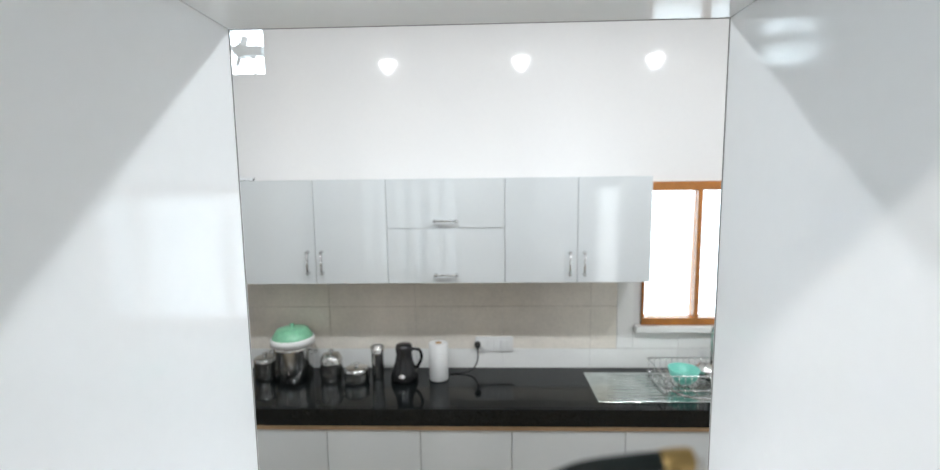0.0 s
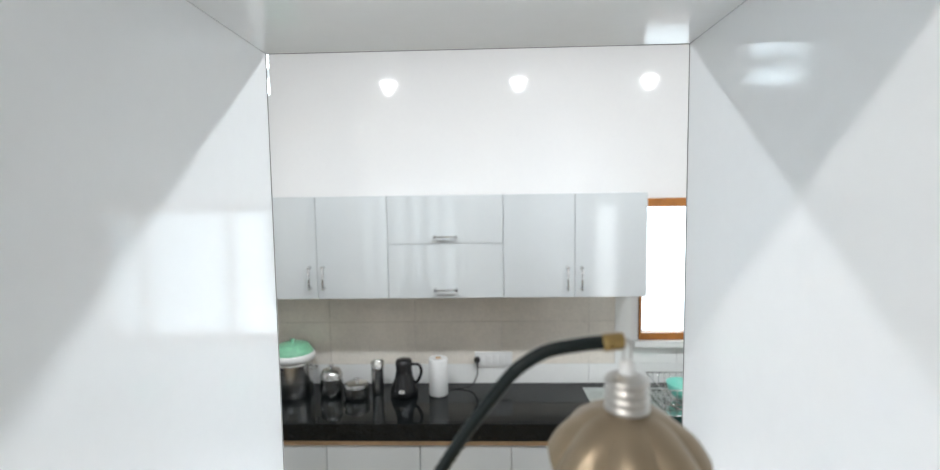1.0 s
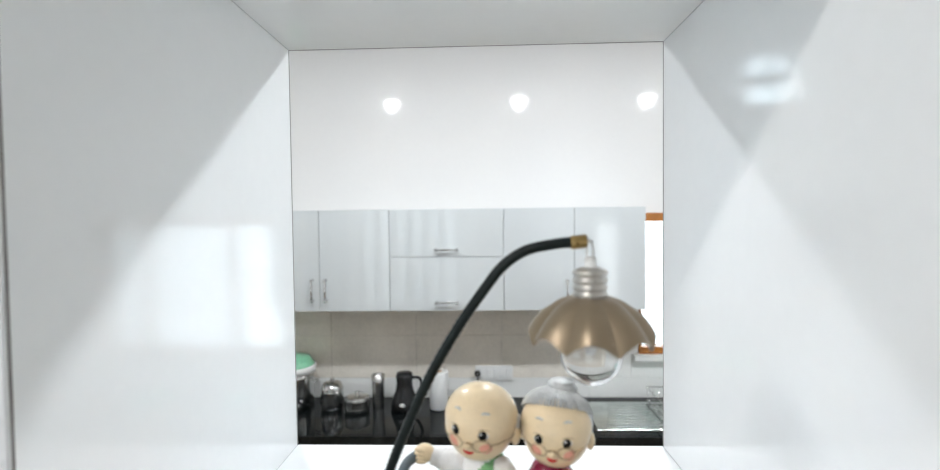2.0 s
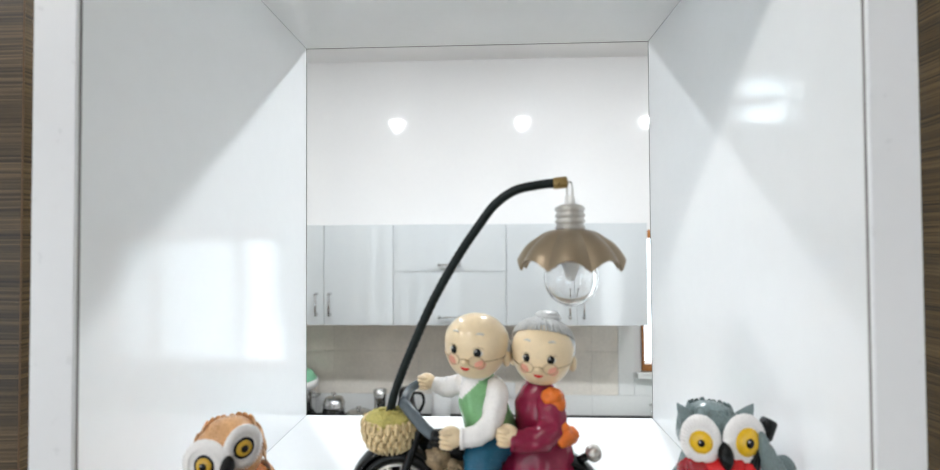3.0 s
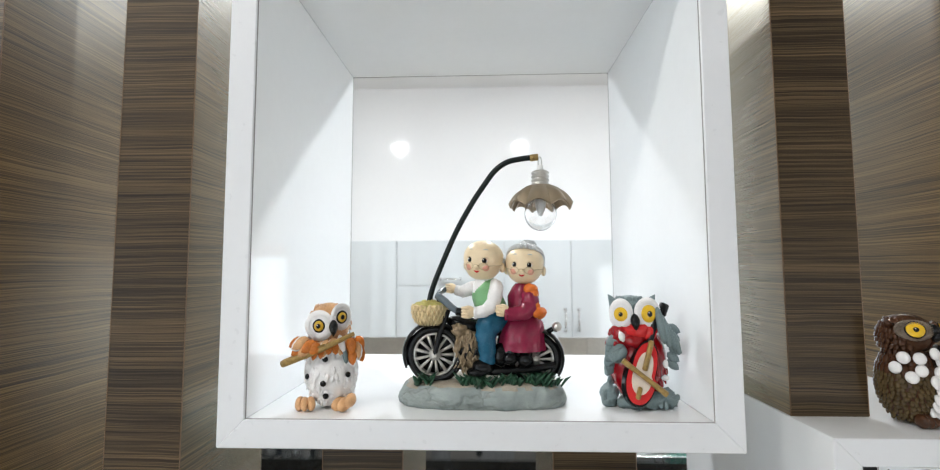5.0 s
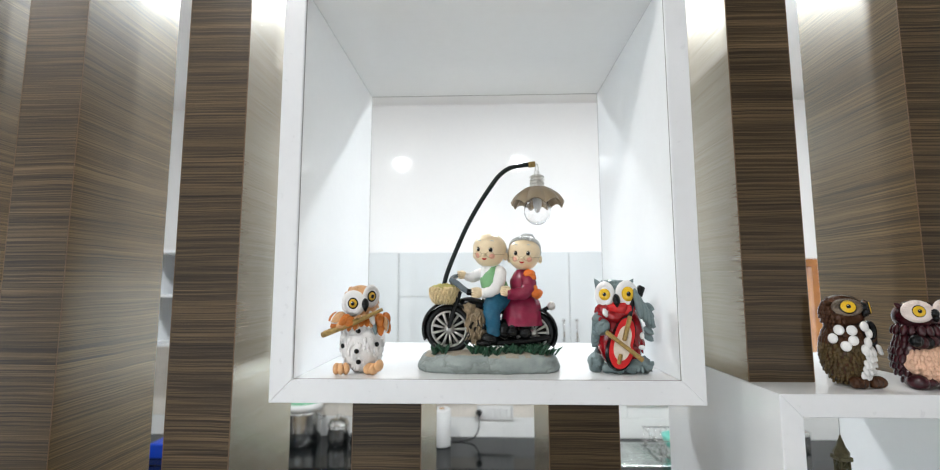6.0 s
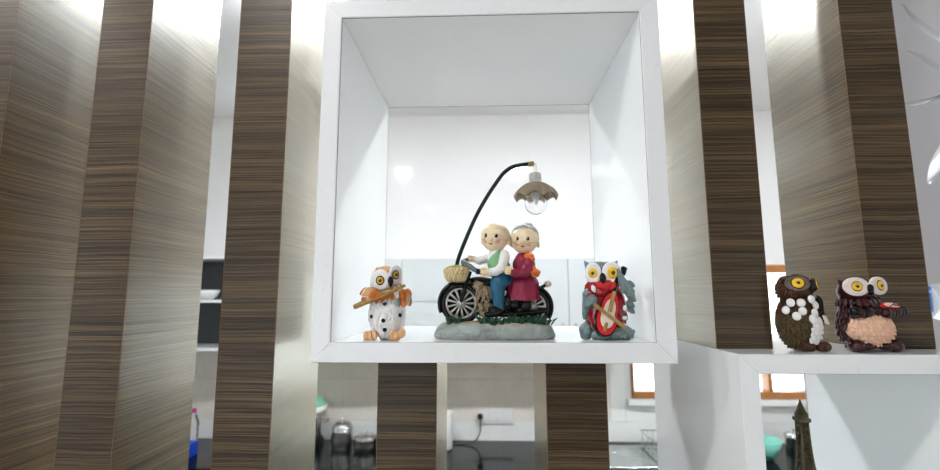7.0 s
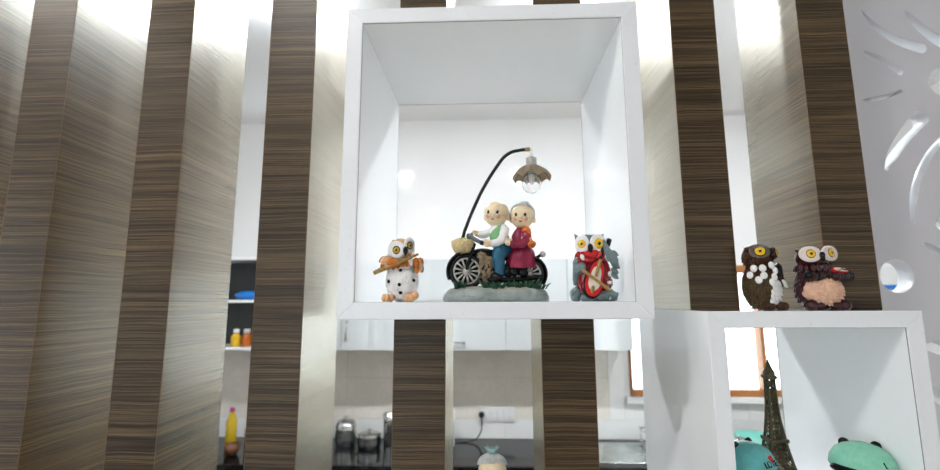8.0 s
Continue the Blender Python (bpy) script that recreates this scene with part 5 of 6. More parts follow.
def mpart(name, bm, mats, label="", parent=None, angle=50):
    ob = part(name, bm, mats, parent or orn, label, True, angle)
    ob.data.transform(MM)
    return ob


# stone base with slanting clefts
R_STONE_TOP = resin("brown_stone_paint", (0.34, 0.30, 0.24), 0.45, vary=0.3, scale=60, relief=0.3)
bm = bmesh.new()
n = 112
CLEFTS = [(-52, 0.5, 2.2), (-28, 0.9, 1.8), (1, 0.55, 3.4), (20, 0.45, 2.6), (46, 0.7, 3.0), (62, 0.5, 1.6)]
rings = []
for k, z in ((0.97, 0), (1.0, 1.2), (1.015, 4), (1.005, 8), (0.985, 12), (0.955, 15), (0.91, 17.5), (0.83, 19), (0.62, 20), (0.3, 20.5)):
    ring = []
    for i in range(n):
        a = 2 * math.pi * i / n
        c, s = math.cos(a), math.sin(a)
        q = Vector((math.copysign(abs(c) ** 0.62, c) * 71, math.copysign(abs(s) ** 0.7, s) * 29, z))
        w = noise.noise(q * 0.045) * 2.6 + noise.noise(q * 0.13) * 1.1 + noise.noise(q * 0.4) * 0.35
        if s < 0.3:
            for x0, slant, deep in CLEFTS:
                d = q.x - x0 - slant * (z - 8) - 1.5 * noise.noise(Vector((z * 0.2, x0, 1)))
                w -= deep * math.exp(-(d / 1.6) ** 2) * min(1, z / 9)
                w += 0.8 * math.exp(-((d - 4) / 4.0) ** 2)
        ring.append(bm.verts.new((q.x * k + c * w, q.y * k + s * w, z + (noise.noise(q * 0.06) * 1.8 + noise.noise(q * 0.2) * 0.7 if z > 15 else 0))))
    rings.append(ring)
skin_rings(bm, rings, 0)
for f in bm.faces:
    if f.calc_center_median().z + 2.5 * noise.noise(f.calc_center_median() * 0.1) > 16.5:
        f.material_index = 1
mpart("stone_base", bm, [R_STONE, R_STONE_TOP], "grey-green rock base with brown clefts", angle=50)

# leaves round the wheels
bm = bmesh.new()
for cx, cy, z0, m in ((-10, -20, 18, 34), (2, -22, 17, 24), (24, -19, 18, 30), (46, -18, 18, 30), (58, -14, 17, 16), (-50, -19, 18, 12)):
    for i in range(m):
        a = rng.uniform(0, 2 * math.pi)
        l = rng.uniform(7, 16)
        p = Vector((cx + rng.uniform(-9, 9), cy + rng.uniform(-4, 4), z0))
        q = p + Vector((math.cos(a) * l * 0.7, math.sin(a) * l * 0.4 - 1, l * 0.75))
        tube(bm, [p, (p + q) / 2 + Vector((0, 0, 1.5)), q], [1.7, 2.5, 0.3], 5, 0, 0.5)
mpart("leaves", bm, R_GRASS, "dark green leaves")


def wheel(x, y, z, R, rz):
    """A spoked wheel with tyre, rim and hub."""
    m = pose(x, y, z, 0, 0, rz) @ pose(0, 0, 0, 90)
    bm = bmesh.new()
    prof = [(R * 0.73, -4), (R * 0.80, -5.6), (R * 0.94, -5.2), (R, -2.5), (R, 2.5), (R * 0.94, 5.2), (R * 0.80, 5.6), (R * 0.73, 4), (R * 0.73, -4)]
    lathe(bm, prof, m, 40, cap=False)
    w = mpart("wheel", bm, R_BLACK, "black tyre")
    bm = bmesh.new()
    lathe(bm, [(R * 0.64, -3.5), (R * 0.66, 4.6), (R * 0.70, 5.6), (R * 0.74, 4.6), (R * 0.73, -3.5)], m, 40, cap=False)
    mpart("rim", bm, R_SILVER, "silver rim", w)
    bm = bmesh.new()
    lathe(bm, [(0, 7.4), (R * 0.10, 7.2), (R * 0.20, 5.5), (R * 0.22, 0), (R * 0.22, -3), (0, -3)], m, 20, cap=False)
    for i in range(13):
        a = 2 * math.pi * i / 13
        tube(bm, [m @ Vector((R * 0.18 * math.cos(a), R * 0.18 * math.sin(a), 4.4)), m @ Vector((R * 0.68 * math.cos(a), R * 0.68 * math.sin(a), 4.2))], [1.1, 1.6], 6)
    mpart("spokes", bm, R_SILVER, "silver spokes", w)
    bm = bmesh.new()
    lathe(bm, [(0, 0.5), (R * 0.66, 0.5), (R * 0.66, -2), (0, -2)], m, 30, cap=False)
    mpart("wheel_disc", bm, R_BLACK, "dark disc behind the spokes", w)
    return w


wheel(-40, -8, 42, 25, 0)
wheel(45, -6, 38, 23, 0)

bm = bmesh.new()
M_BIKE = [R_BLACK, R_ENGINE, R_SILVER, resin("steel_bar", (0.10, 0.125, 0.145), 0.25, coat=0.3)]


def fender(cx, cz, y, R, a0, a1, wide):
    rows = []
    for i in range(23):
        a = radians(a0 + (a1 - a0) * i / 22)
        row = []
        for j in range(9):
            b = math.pi * j / 8
            rr = R + 3.4 * math.sin(b)
            row.append(bm.verts.new((cx + rr * math.cos(a), y - wide * math.cos(b), cz + rr * math.sin(a))))
        rows.append(row)
    for a, b in zip(rows, rows[1:]):
        for j in range(8):
            bm.faces.new((a[j], b[j], b[j + 1], a[j + 1]))


fender(-40, 42, -7, 25.5, 35, 205, 8)
fender(45, 38, -5, 23.5, -35, 130, 8)
tube(bm, [(-40, -17, 42), (-36, -16, 58), (-29, -12, 80)], [2.2, 2.4, 2.8], 8, 0)
tube(bm, [(-36, 3, 78), (-40, 5, 42)], 2.2, 8, 0)
ball(bm, (-40, -17, 42), (3.2, 2.2, 3.2), 2)
ball(bm, (-12, -3, 66), (21, 10, 8), 0, (0, 8, 0), 20, 12)
ball(bm, (20, -2, 62), (32, 10, 6), 0, (0, 0, 0), 20, 10)
ball(bm, (-9, -6, 46), (15, 9, 17), 0)
lump(bm, (-12, -8, 46), (12.5, 9.5, 19), 1, (0, -8, 0), 0.22, 0.16, 40, 30)
lump(bm, (-19, -10, 62), (8, 6, 7), 1, (0, 20, 0), 0.25, 0.22, 28, 18)
for i in range(46):
    x, z = rng.uniform(-21, -2), rng.uniform(30, 64)
    p = Vector((x, -15.0 - 2.2 * math.cos((x + 12) / 8), z))
    q = p + Vector((rng.uniform(-4, 5), -0.8, rng.uniform(-11, -5)))
    tube(bm, smooth_path([p, (p + q) / 2 + Vector((rng.uniform(-2, 2), -0.8, 0)), q], 4), [0.5, 0.8, 1.0, 1.1, 1.1, 1.0, 0.8, 0.6, 0.4], 5, 1 if rng.random() < 0.8 else 0)
tube(bm, smooth_path([(-8, -17, 30), (10, -19, 29), (40, -18, 31), (62, -15, 34)], 5), 3.0, 8, 0)
block(bm, -20, 40, -8, 4, 26, 34, 3, 0)
limb(bm, [(-38, -10, 91.5, 3.0), (-32, -17, 88.5, 3.2), (-25, -22, 83, 3.0), (-19, -24, 79.5, 2.7)], 3, 5, 14)
limb(bm, [(-21, -24, 79.8, 3.3), (-13, -24.5, 79, 3.3)], 0, 4, 14)
limb(bm, [(-38, -8, 91.5, 2.6), (-36.5, 4, 95, 2.6), (-30, 11, 97, 2.6)], 3, 5, 12)
tube(bm, [(-31, -9, 74), (-37, -9, 91)], 3.0, 10, 0)
ball(bm, (65, -8, 65), (4.4, 4.4, 4.6), 2)
tube(bm, [(56, -7, 60), (63, -8, 64)], 2.2, 8, 0)
mpart("motorcycle_body", bm, M_BIKE, "black motorcycle frame with bronze engine")

# basket with dry moss
BC = Vector((-45, -9, 0))


def basket_radius(z):
    return float(np.interp(z, [68, 70, 73, 77, 81, 84.5], [9.5, 11.8, 13.4, 14.6, 14.9, 14.2]))


bm = bmesh.new()
lathe(bm, [(0, 68)] + [(basket_radius(z), z) for z in (68, 69, 71, 73, 75, 78, 81, 83, 84.5)] + [(0, 83.5)], Matrix.Translation(BC), 30, 0)
for j in range(4):
    for i in range(24):
        a = 2 * math.pi * (i + 0.5 * (j % 2)) / 24
        z0 = 70.0 + 3.9 * j
        pts = []
        for t in (-1, -0.5, 0, 0.5, 1):
            z = z0 + 3.0 * t
            r = basket_radius(z) + 1.3 * (1 - t * t) - 0.2
            pts.append(BC + Vector((r * math.cos(a), r * math.sin(a), z)))
        tube(bm, pts, [0.7, 1.05, 1.15, 1.05, 0.7], 6, 0, 0.7)
for i in range(60):
    a = rng.uniform(0, 2 * math.pi)
    z = rng.uniform(69, 84)
    r = basket_radius(z) + 0.9
    p = BC + Vector((r * math.cos(a), r * math.sin(a), z))
    q = BC + Vector(((r + 0.6) * math.cos(a + 0.28), (r + 0.6) * math.sin(a + 0.28), z + rng.uniform(-2.5, 2.5)))
    tube(bm, [p, (p + q) / 2 * 1.0, q], [0.35, 0.5, 0.3], 5, 0)
b = mpart("basket", bm, R_STRAW, "woven straw basket")
bm = bmesh.new()
lump(bm, BC + Vector((0, 0, 83.5)), (13.8, 13.8, 4.0), 0, (0, 0, 0), 0.2, 0.4, 30, 14)
for i in range(190):
    a, r = rng.uniform(0, 2 * math.pi), 14.4 * rng.random() ** 0.5
    p = BC + Vector((r * math.cos(a), r * math.sin(a), 87.0 - 0.026 * r * r))
    tube(bm, [p, p + Vector((rng.uniform(-1.4, 1.4), rng.uniform(-1.4, 0.8), rng.uniform(0.6, 2.0)))], [1.0, 0.45], 5, 0)
mpart("moss", bm, R_MOSS, "dry yellow-green moss", b)

# the riders, one plain shape
bm = bmesh.new()
R_WIRE = resin("gilt_wire", (0.46, 0.34, 0.20), 0.3, vary=0.1, relief=0)
M_DOLL = [R_SKIN, R_HAIR, R_WHITE, R_VEST, R_JEANS, R_BLACK, R_DRESS, R_ORANGE, R_CHEEK, R_ROSE, R_WIRE]
HEAD = [(-16.8, 3.5), (-15.2, 8.6), (-11.5, 12.8), (-6.5, 15.6), (-1, 17.0), (4, 17.3), (9, 15.6), (13.4, 11.6), (16.2, 6.2), (17.2, 1.2)]


def doll_head(c, yaw, r, tilt=0.0):
    """A round doll's head with eyes, cheeks, nose, mouth and wire glasses."""
    k = r / 17.0
    m = Matrix.Translation(c) @ pose(0, 0, 0, 0, tilt, yaw) @ Matrix.Diagonal((k, k, k, 1))
    trunk(bm, [(0, -1.6 * max(0, -z) / 16, w, w * 0.96, z) for z, w in HEAD], 0, 40, 4, m=m)

    def on(u, v, out=0.0):
        w = float(np.interp(v, [z for z, _ in HEAD], [q for _, q in HEAD]))
        return m @ Vector((u, -1.6 * max(0, -v) / 16 - 0.96 * w * max(0.05, 1 - (u / w) ** 2) ** 0.5 - out, v))

    for s in (-1, 1):
        turn = yaw + s * 24
        ball(bm, m @ Vector((s * 16.6, 2.5, -5)), (2.4 * k, 3.4 * k, 4.6 * k), 0, (0, 0, yaw), 12, 9)
        ball(bm, on(s * 6.8, 0.2, -0.25), (2.6 * k, 0.5 * k, 2.4 * k), 2, (0, tilt, turn), 14, 9)
        ball(bm, on(s * 6.5, 0.0, 0.0), (2.05 * k, 0.75 * k, 2.45 * k), 5, (0, tilt, turn), 14, 9)
        # small white dot painted as the eye's highlight
        ball(bm, on(s * 6.5 - 0.6, 0.8, 0.65), 0.5 * k, 2, (0, 0, 0), 6, 5)
        tube(bm, [on(s * 6.8 + x, 1.7 + 1.1 * (1 - (x / 2.9) ** 2), 0.15) for x in (-2.9, -1.6, 0, 1.6, 2.9)], [0.1 * k, 0.2 * k, 0.25 * k, 0.2 * k, 0.1 * k], 5, 10)
        tube(bm, [on(s * 6.6 + x, 8.4 + 0.8 * (1 - (x / 2.6) ** 2), -0.1) for x in (-2.0, -1.0, 0.2, 1.4, 2.0)], [0.2 * k, 0.5 * k, 0.6 * k, 0.5 * k, 0.2 * k], 6, 1)
        ball(bm, on(s * 7.6, -6.1, -0.3), (3.0 * k, 0.75 * k, 2.8 * k), 8, (8, tilt, turn), 16, 9)
        tube(bm, [on(s * 6.2 + 3.7 * math.cos(2 * math.pi * i / 18), -4.9 + 2.9 * math.sin(2 * math.pi * i / 18), 1.0) for i in range(19)], 0.26 * k, 5, 10)
        tube(bm, [on(s * 9.8, -4.4, 1.0), on(s * 12.6, -4.0, 1.2), m @ Vector((s * 16.6, -4, -3.6)), m @ Vector((s * 17.2, 2.5, -2.5))], 0.26 * k, 5, 10)
    tube(bm, [on(-2.6, -4.4, 1.0), on(0, -3.7, 1.8), on(2.6, -4.4, 1.0)], 0.26 * k, 5, 10)
    ball(bm, on(0, -5.4, 0.7), (2.1 * k, 1.9 * k, 1.8 * k), 0, (0, 0, yaw), 14, 9)
    tube(bm, [on(x, -9.6 + 0.16 * x * x, 0.0) for x in (-2.6, -1.5, 0, 1.5, 2.6)], [0.25 * k, 0.75 * k, 1.0 * k, 0.75 * k, 0.25 * k], 7, 9)
    return m


def fist(at, r):
    """A rounded closed fist with four knuckle ridges."""
    ball(bm, at, (r * 1.15, r * 0.95, r), 0, (0, 0, 0), 16, 10)
    for i in range(4):
        ball(bm, Vector(at) + Vector((-r * 0.35, -r * 0.55, r * (0.62 - 0.42 * i))), (r * 0.72, r * 0.5, r * 0.27), 0, (0, 8, 12), 10, 7)


# the old man: head, side hair, shirt, vest, sleeves, jeans, shoes
m = doll_head((2.0, -6, 122.6), -20, 17.4, 4)
for s in (-1, 1):
    for i in range(5):
        lump(bm, m @ Vector((s * (16.4 - 0.35 * i), 3.0 + 1.9 * i, 0.5 + 1.2 * math.sin(i * 2.0) - 0.9 * i)), (2.0, 2.2, 3.9), 1, (0, 0, -20), 0.2, 0.5, 10, 8)
torso = trunk(bm, [(11, -5, 12.5, 12, 66), (11, -5, 13.8, 13, 72), (9, -5, 14.3, 13.4, 80), (6, -5, 13.8, 13, 89), (4.5, -5, 12, 11.2, 98), (3.2, -4.6, 9.0, 8.6, 105), (2.8, -4.5, 7.0, 7.0, 110)], 3, 40, 5, 0.05, 0.16)
for f in torso:
    c = f.calc_center_median()
    if c.y < 3 and c.z > 93 + 0.92 * (c.x + 8.4):
        f.material_index = 2
trunk(bm, [(2.5, -5, 7.6, 7.4, 104.5), (2.5, -5.2, 8.6, 8.4, 107), (2.5, -5.2, 7.8, 7.6, 110)], 2, 28, 3, 0.04, 0.3)
limb(bm, [(11, -9, 103.5, 4.0), (13, -14, 99.5, 5.8), (12, -18, 92, 6.3), (9, -21, 85, 6.1), (3, -23, 80, 5.3), (-4.5, -23.5, 78.4, 4.6)], 2, 6, 22, 0.16, 0.22)
limb(bm, [(-3.8, -23.5, 78.4, 5.0), (-5.0, -23.5, 78.4, 5.4), (-6.2, -23.5, 78.4, 5.0)], 2, 3, 18)
fist((-11, -23.5, 79), 5.6)
limb(bm, [(-6, 0, 100, 5), (-13, 5, 96, 6), (-18, 8.5, 95, 5.2), (-23.5, 10, 96, 4.6)], 2, 6, 18, 0.16, 0.22)
fist((-28, 10.5, 97.5), 4.8)
limb(bm, [(14, -6, 74, 11.5), (8, -13, 69.5, 11.2), (4.5, -18, 62, 9.8), (4.5, -19.5, 52, 8.0), (5, -19, 43, 6.9), (5, -18.5, 36, 6.4)], 4, 6, 24, 0.13, 0.2)
limb(bm, [(12, 0, 74, 11), (6, 7, 66, 9), (4, 8, 50, 7.5), (4, 7, 34, 6.5)], 4, 5, 18, 0.1, 0.2)
lump(bm, (1.5, -20.5, 33), (9.0, 8, 6.2), 5, (0, 8, 0), 0.1, 0.2)
lump(bm, (-3, -21.5, 29.5), (9.5, 7.5, 3.8), 5, (0, 0, 0), 0.08, 0.2)
# the old lady behind: head, combed hair and bun, dress, sleeve, orange scarf
m = doll_head((38.2, -6, 118.6), -14, 16.6, 2)
ball(bm, m @ Vector((0.6, 3.4, 2.6)), (16.9, 15.6, 16.0), 1, (0, 0, -14), 36, 24)
for i in range(34):
    a = radians(-104 + 208 * i / 33)
    p = [m @ Vector((17.3 * math.sin(a) * q, 3.0 - 13.4 * math.cos(a) * q * (0.75 + 0.25 * math.cos(a)), 2.6 + 16.4 * h)) for q, h in ((0.99, 0.30 + 0.42 * math.cos(a)), (0.86, 0.62 + 0.26 * math.cos(a)), (0.58, 0.86 + 0.1 * math.cos(a)), (0.2, 1.0))]
    tube(bm, smooth_path(p, 4), rng.uniform(0.45, 0.95), 5, 1)
lump(bm, m @ Vector((2.2, 5.0, 19.6)), (7.2, 6.6, 3.2), 1, (0, 8, 0), 0.08, 0.4, 24, 12)
for i in range(3):
    tube(bm, [m @ Vector((2.2 + (7.4 - i) * math.cos(t), 5 + (6.8 - i) * math.sin(t), 18.6 + 1.6 * i)) for t in [2 * math.pi * q / 20 for q in range(21)]], 0.55, 5, 1)
trunk(bm, [(36, -4, 13.5, 12, 68), (36.5, -4, 13.2, 12, 76), (36.5, -4, 13.6, 12.4, 84), (36, -4, 12.6, 11.4, 92), (36, -4.5, 9.4, 8.8, 98.5), (36.5, -4.8, 7.0, 6.6, 102.5)], 6, 36, 5, 0.06, 0.16)
trunk(bm, [(34.5, -6.5, 20.6, 17.2, 45.5), (34.4, -6.3, 20.9, 17.3, 47.5), (34.6, -6, 20.2, 16.8, 52), (35.2, -5.5, 19.4, 16, 60), (36, -5, 18.6, 15, 67), (36.3, -4.5, 15.4, 13, 73), (36.3, -4.2, 12, 11, 76)], 6, 64, 5, 0.05, 0.14, 11, 0.05)
limb(bm, [(38, -9, 96, 5.2), (41, -15, 91, 7.4), (41.5, -19, 84, 7.5), (36, -22, 78.8, 6.8), (28, -23, 77.5, 6.0), (21, -23.5, 78, 5.2)], 6, 6, 22, 0.16, 0.2)
limb(bm, [(21.5, -23.5, 78, 5.6), (20.3, -23.5, 78, 5.9), (19.4, -23.5, 78, 5.4)], 6, 3, 18)
fist((18.0, -23.5, 80.5), 5.4)
for at, r, rt in (((42.5, -16.0, 98), (6.0, 5.6, 4.6), -8), ((44.0, -16.6, 94.5), (5.6, 5.4, 4.4), 6), ((45.5, -20.5, 83.5), (4.4, 4.2, 4.6), 34), ((47.0, -20.5, 79.0), (6.6, 5.4, 5.2), 18), ((50.5, -17.5, 77.5), (4.4, 4.4, 5.2), 36)):
    lump(bm, at, r, 7, (0, rt, 0), 0.22, 0.22)
for x in (24, 37):
    lump(bm, (x, -19, 40 - (x - 24) * 0.1), (6.6, 6.2, 5.6), 5, (0, 0, 0), 0.1, 0.2)
    tube(bm, [(x + 3, -12, 50), (x, -18, 42)], 5.2, 12, 5)
lump(bm, (16, -13, 42), (9, 8, 10), 5, (0, 0, 0), 0.1, 0.2)
mpart("doll_figure", bm, M_DOLL, "couple of painted dolls, one shape")

# gooseneck, ferrule, ring, cap, shade and bulb
bm = bmesh.new()
path = smooth_path([(-46, -9, 84), (-42.5, -10, 98), (-34, -12.5, 119.3), (-21, -16.5, 147.6), (-7.2, -20.5, 171.5), (4.6, -23, 188.7), (12.6, -24.5, 198.8), (22.6, -25.5, 205.6), (34.6, -26, 208.3), (43, -26, 209.2)], 16)
tube(bm, path, [2.35 + (0.18 if i % 2 else -0.10) for i in range(len(path))], 12)
mpart("lamp_arm", bm, RUBBER, "black ribbed gooseneck", angle=80)
bm = bmesh.new()
tube(bm, [(42, -26, 208.9), (43, -26, 209), (48.5, -26, 209.6), (49, -26, 209.6)], [2.7, 3.0, 3.0, 2.7], 16)
mpart("ferrule", bm, R_BRASS, "brass end cap")
bm = bmesh.new()
tube(bm, [(50.5 + 1.6 * math.sin(2 * math.pi * i / 20), -26 + 0.8 * math.sin(2 * math.pi * i / 20), 205 + 5 * math.cos(2 * math.pi * i / 20)) for i in range(21)], 0.45, 6)
mpart("hanging_ring", bm, R_SILVER, "thin wire ring")
hang = Matrix.Translation((50.5, -26, 0))
bm = bmesh.new()
lathe(bm, [(0, 203), (2.4, 202.5), (2.8, 198.5), (2.8, 197), (0, 197)], hang, 16)
mpart("bulb_neck", bm, WHITE_PLASTIC, "milky plastic neck")
bm = bmesh.new()
prof = [(0, 198.4), (4.2, 198.2), (6.6, 197.2)]
for i in range(4):
    z = 196.4 - 3.1 * i
    prof += [(7.4, z), (7.7, z - 0.7), (7.4, z - 1.4), (6.7, z - 2.0), (6.7, z - 2.5)]
prof += [(6.6, 183), (0, 183)]
lathe(bm, prof, hang, 30)
mpart("screw_cap", bm, R_SILVER, "silver screw cap", angle=60)


def shade_point(a, s, inner):
    lobe = abs(math.sin(4 * a))
    r = 5.5 + 19.6 * s ** 0.80 + (4.6 * lobe * s * (1 - 0.6 * s)) - 1.3 * (1 - lobe) * s * (1 - s) * 2 + 1.4 * s * (1 - lobe)
    z = 185.5 - 20.0 * s ** 1.9 + 5.2 * lobe * max(0, s - 0.45) / 0.55
    if inner:
        r, z = r - 1.2, z - 0.6
    return Vector((50.5 + r * math.cos(a + 0.2), -26 + r * math.sin(a + 0.2), z))


bm = bmesh.new()
NA, NS = 96, 12
surf = []
for inner in (False, True):
    surf.append([[bm.verts.new(shade_point(2 * math.pi * i / NA, s / NS, inner)) for i in range(NA)] for s in range(NS + 1)])
for k, g in enumerate(surf):
    for a, b in zip(g, g[1:]):
        for i in range(NA):
            j = (i + 1) % NA
            bm.faces.new((a[i], b[i], b[j], a[j]) if k == 0 else (a[j], b[j], b[i], a[i]))
for i in range(NA):
    j = (i + 1) % NA
    bm.faces.new((surf[0][-1][i], surf[1][-1][i], surf[1][-1][j], surf[0][-1][j]))
bmesh.ops.recalc_face_normals(bm, faces=bm.faces)
mpart("lamp_shade", bm, R_BRONZE_SHADE, "scalloped bronze umbrella shade", angle=24)
bm = bmesh.new()
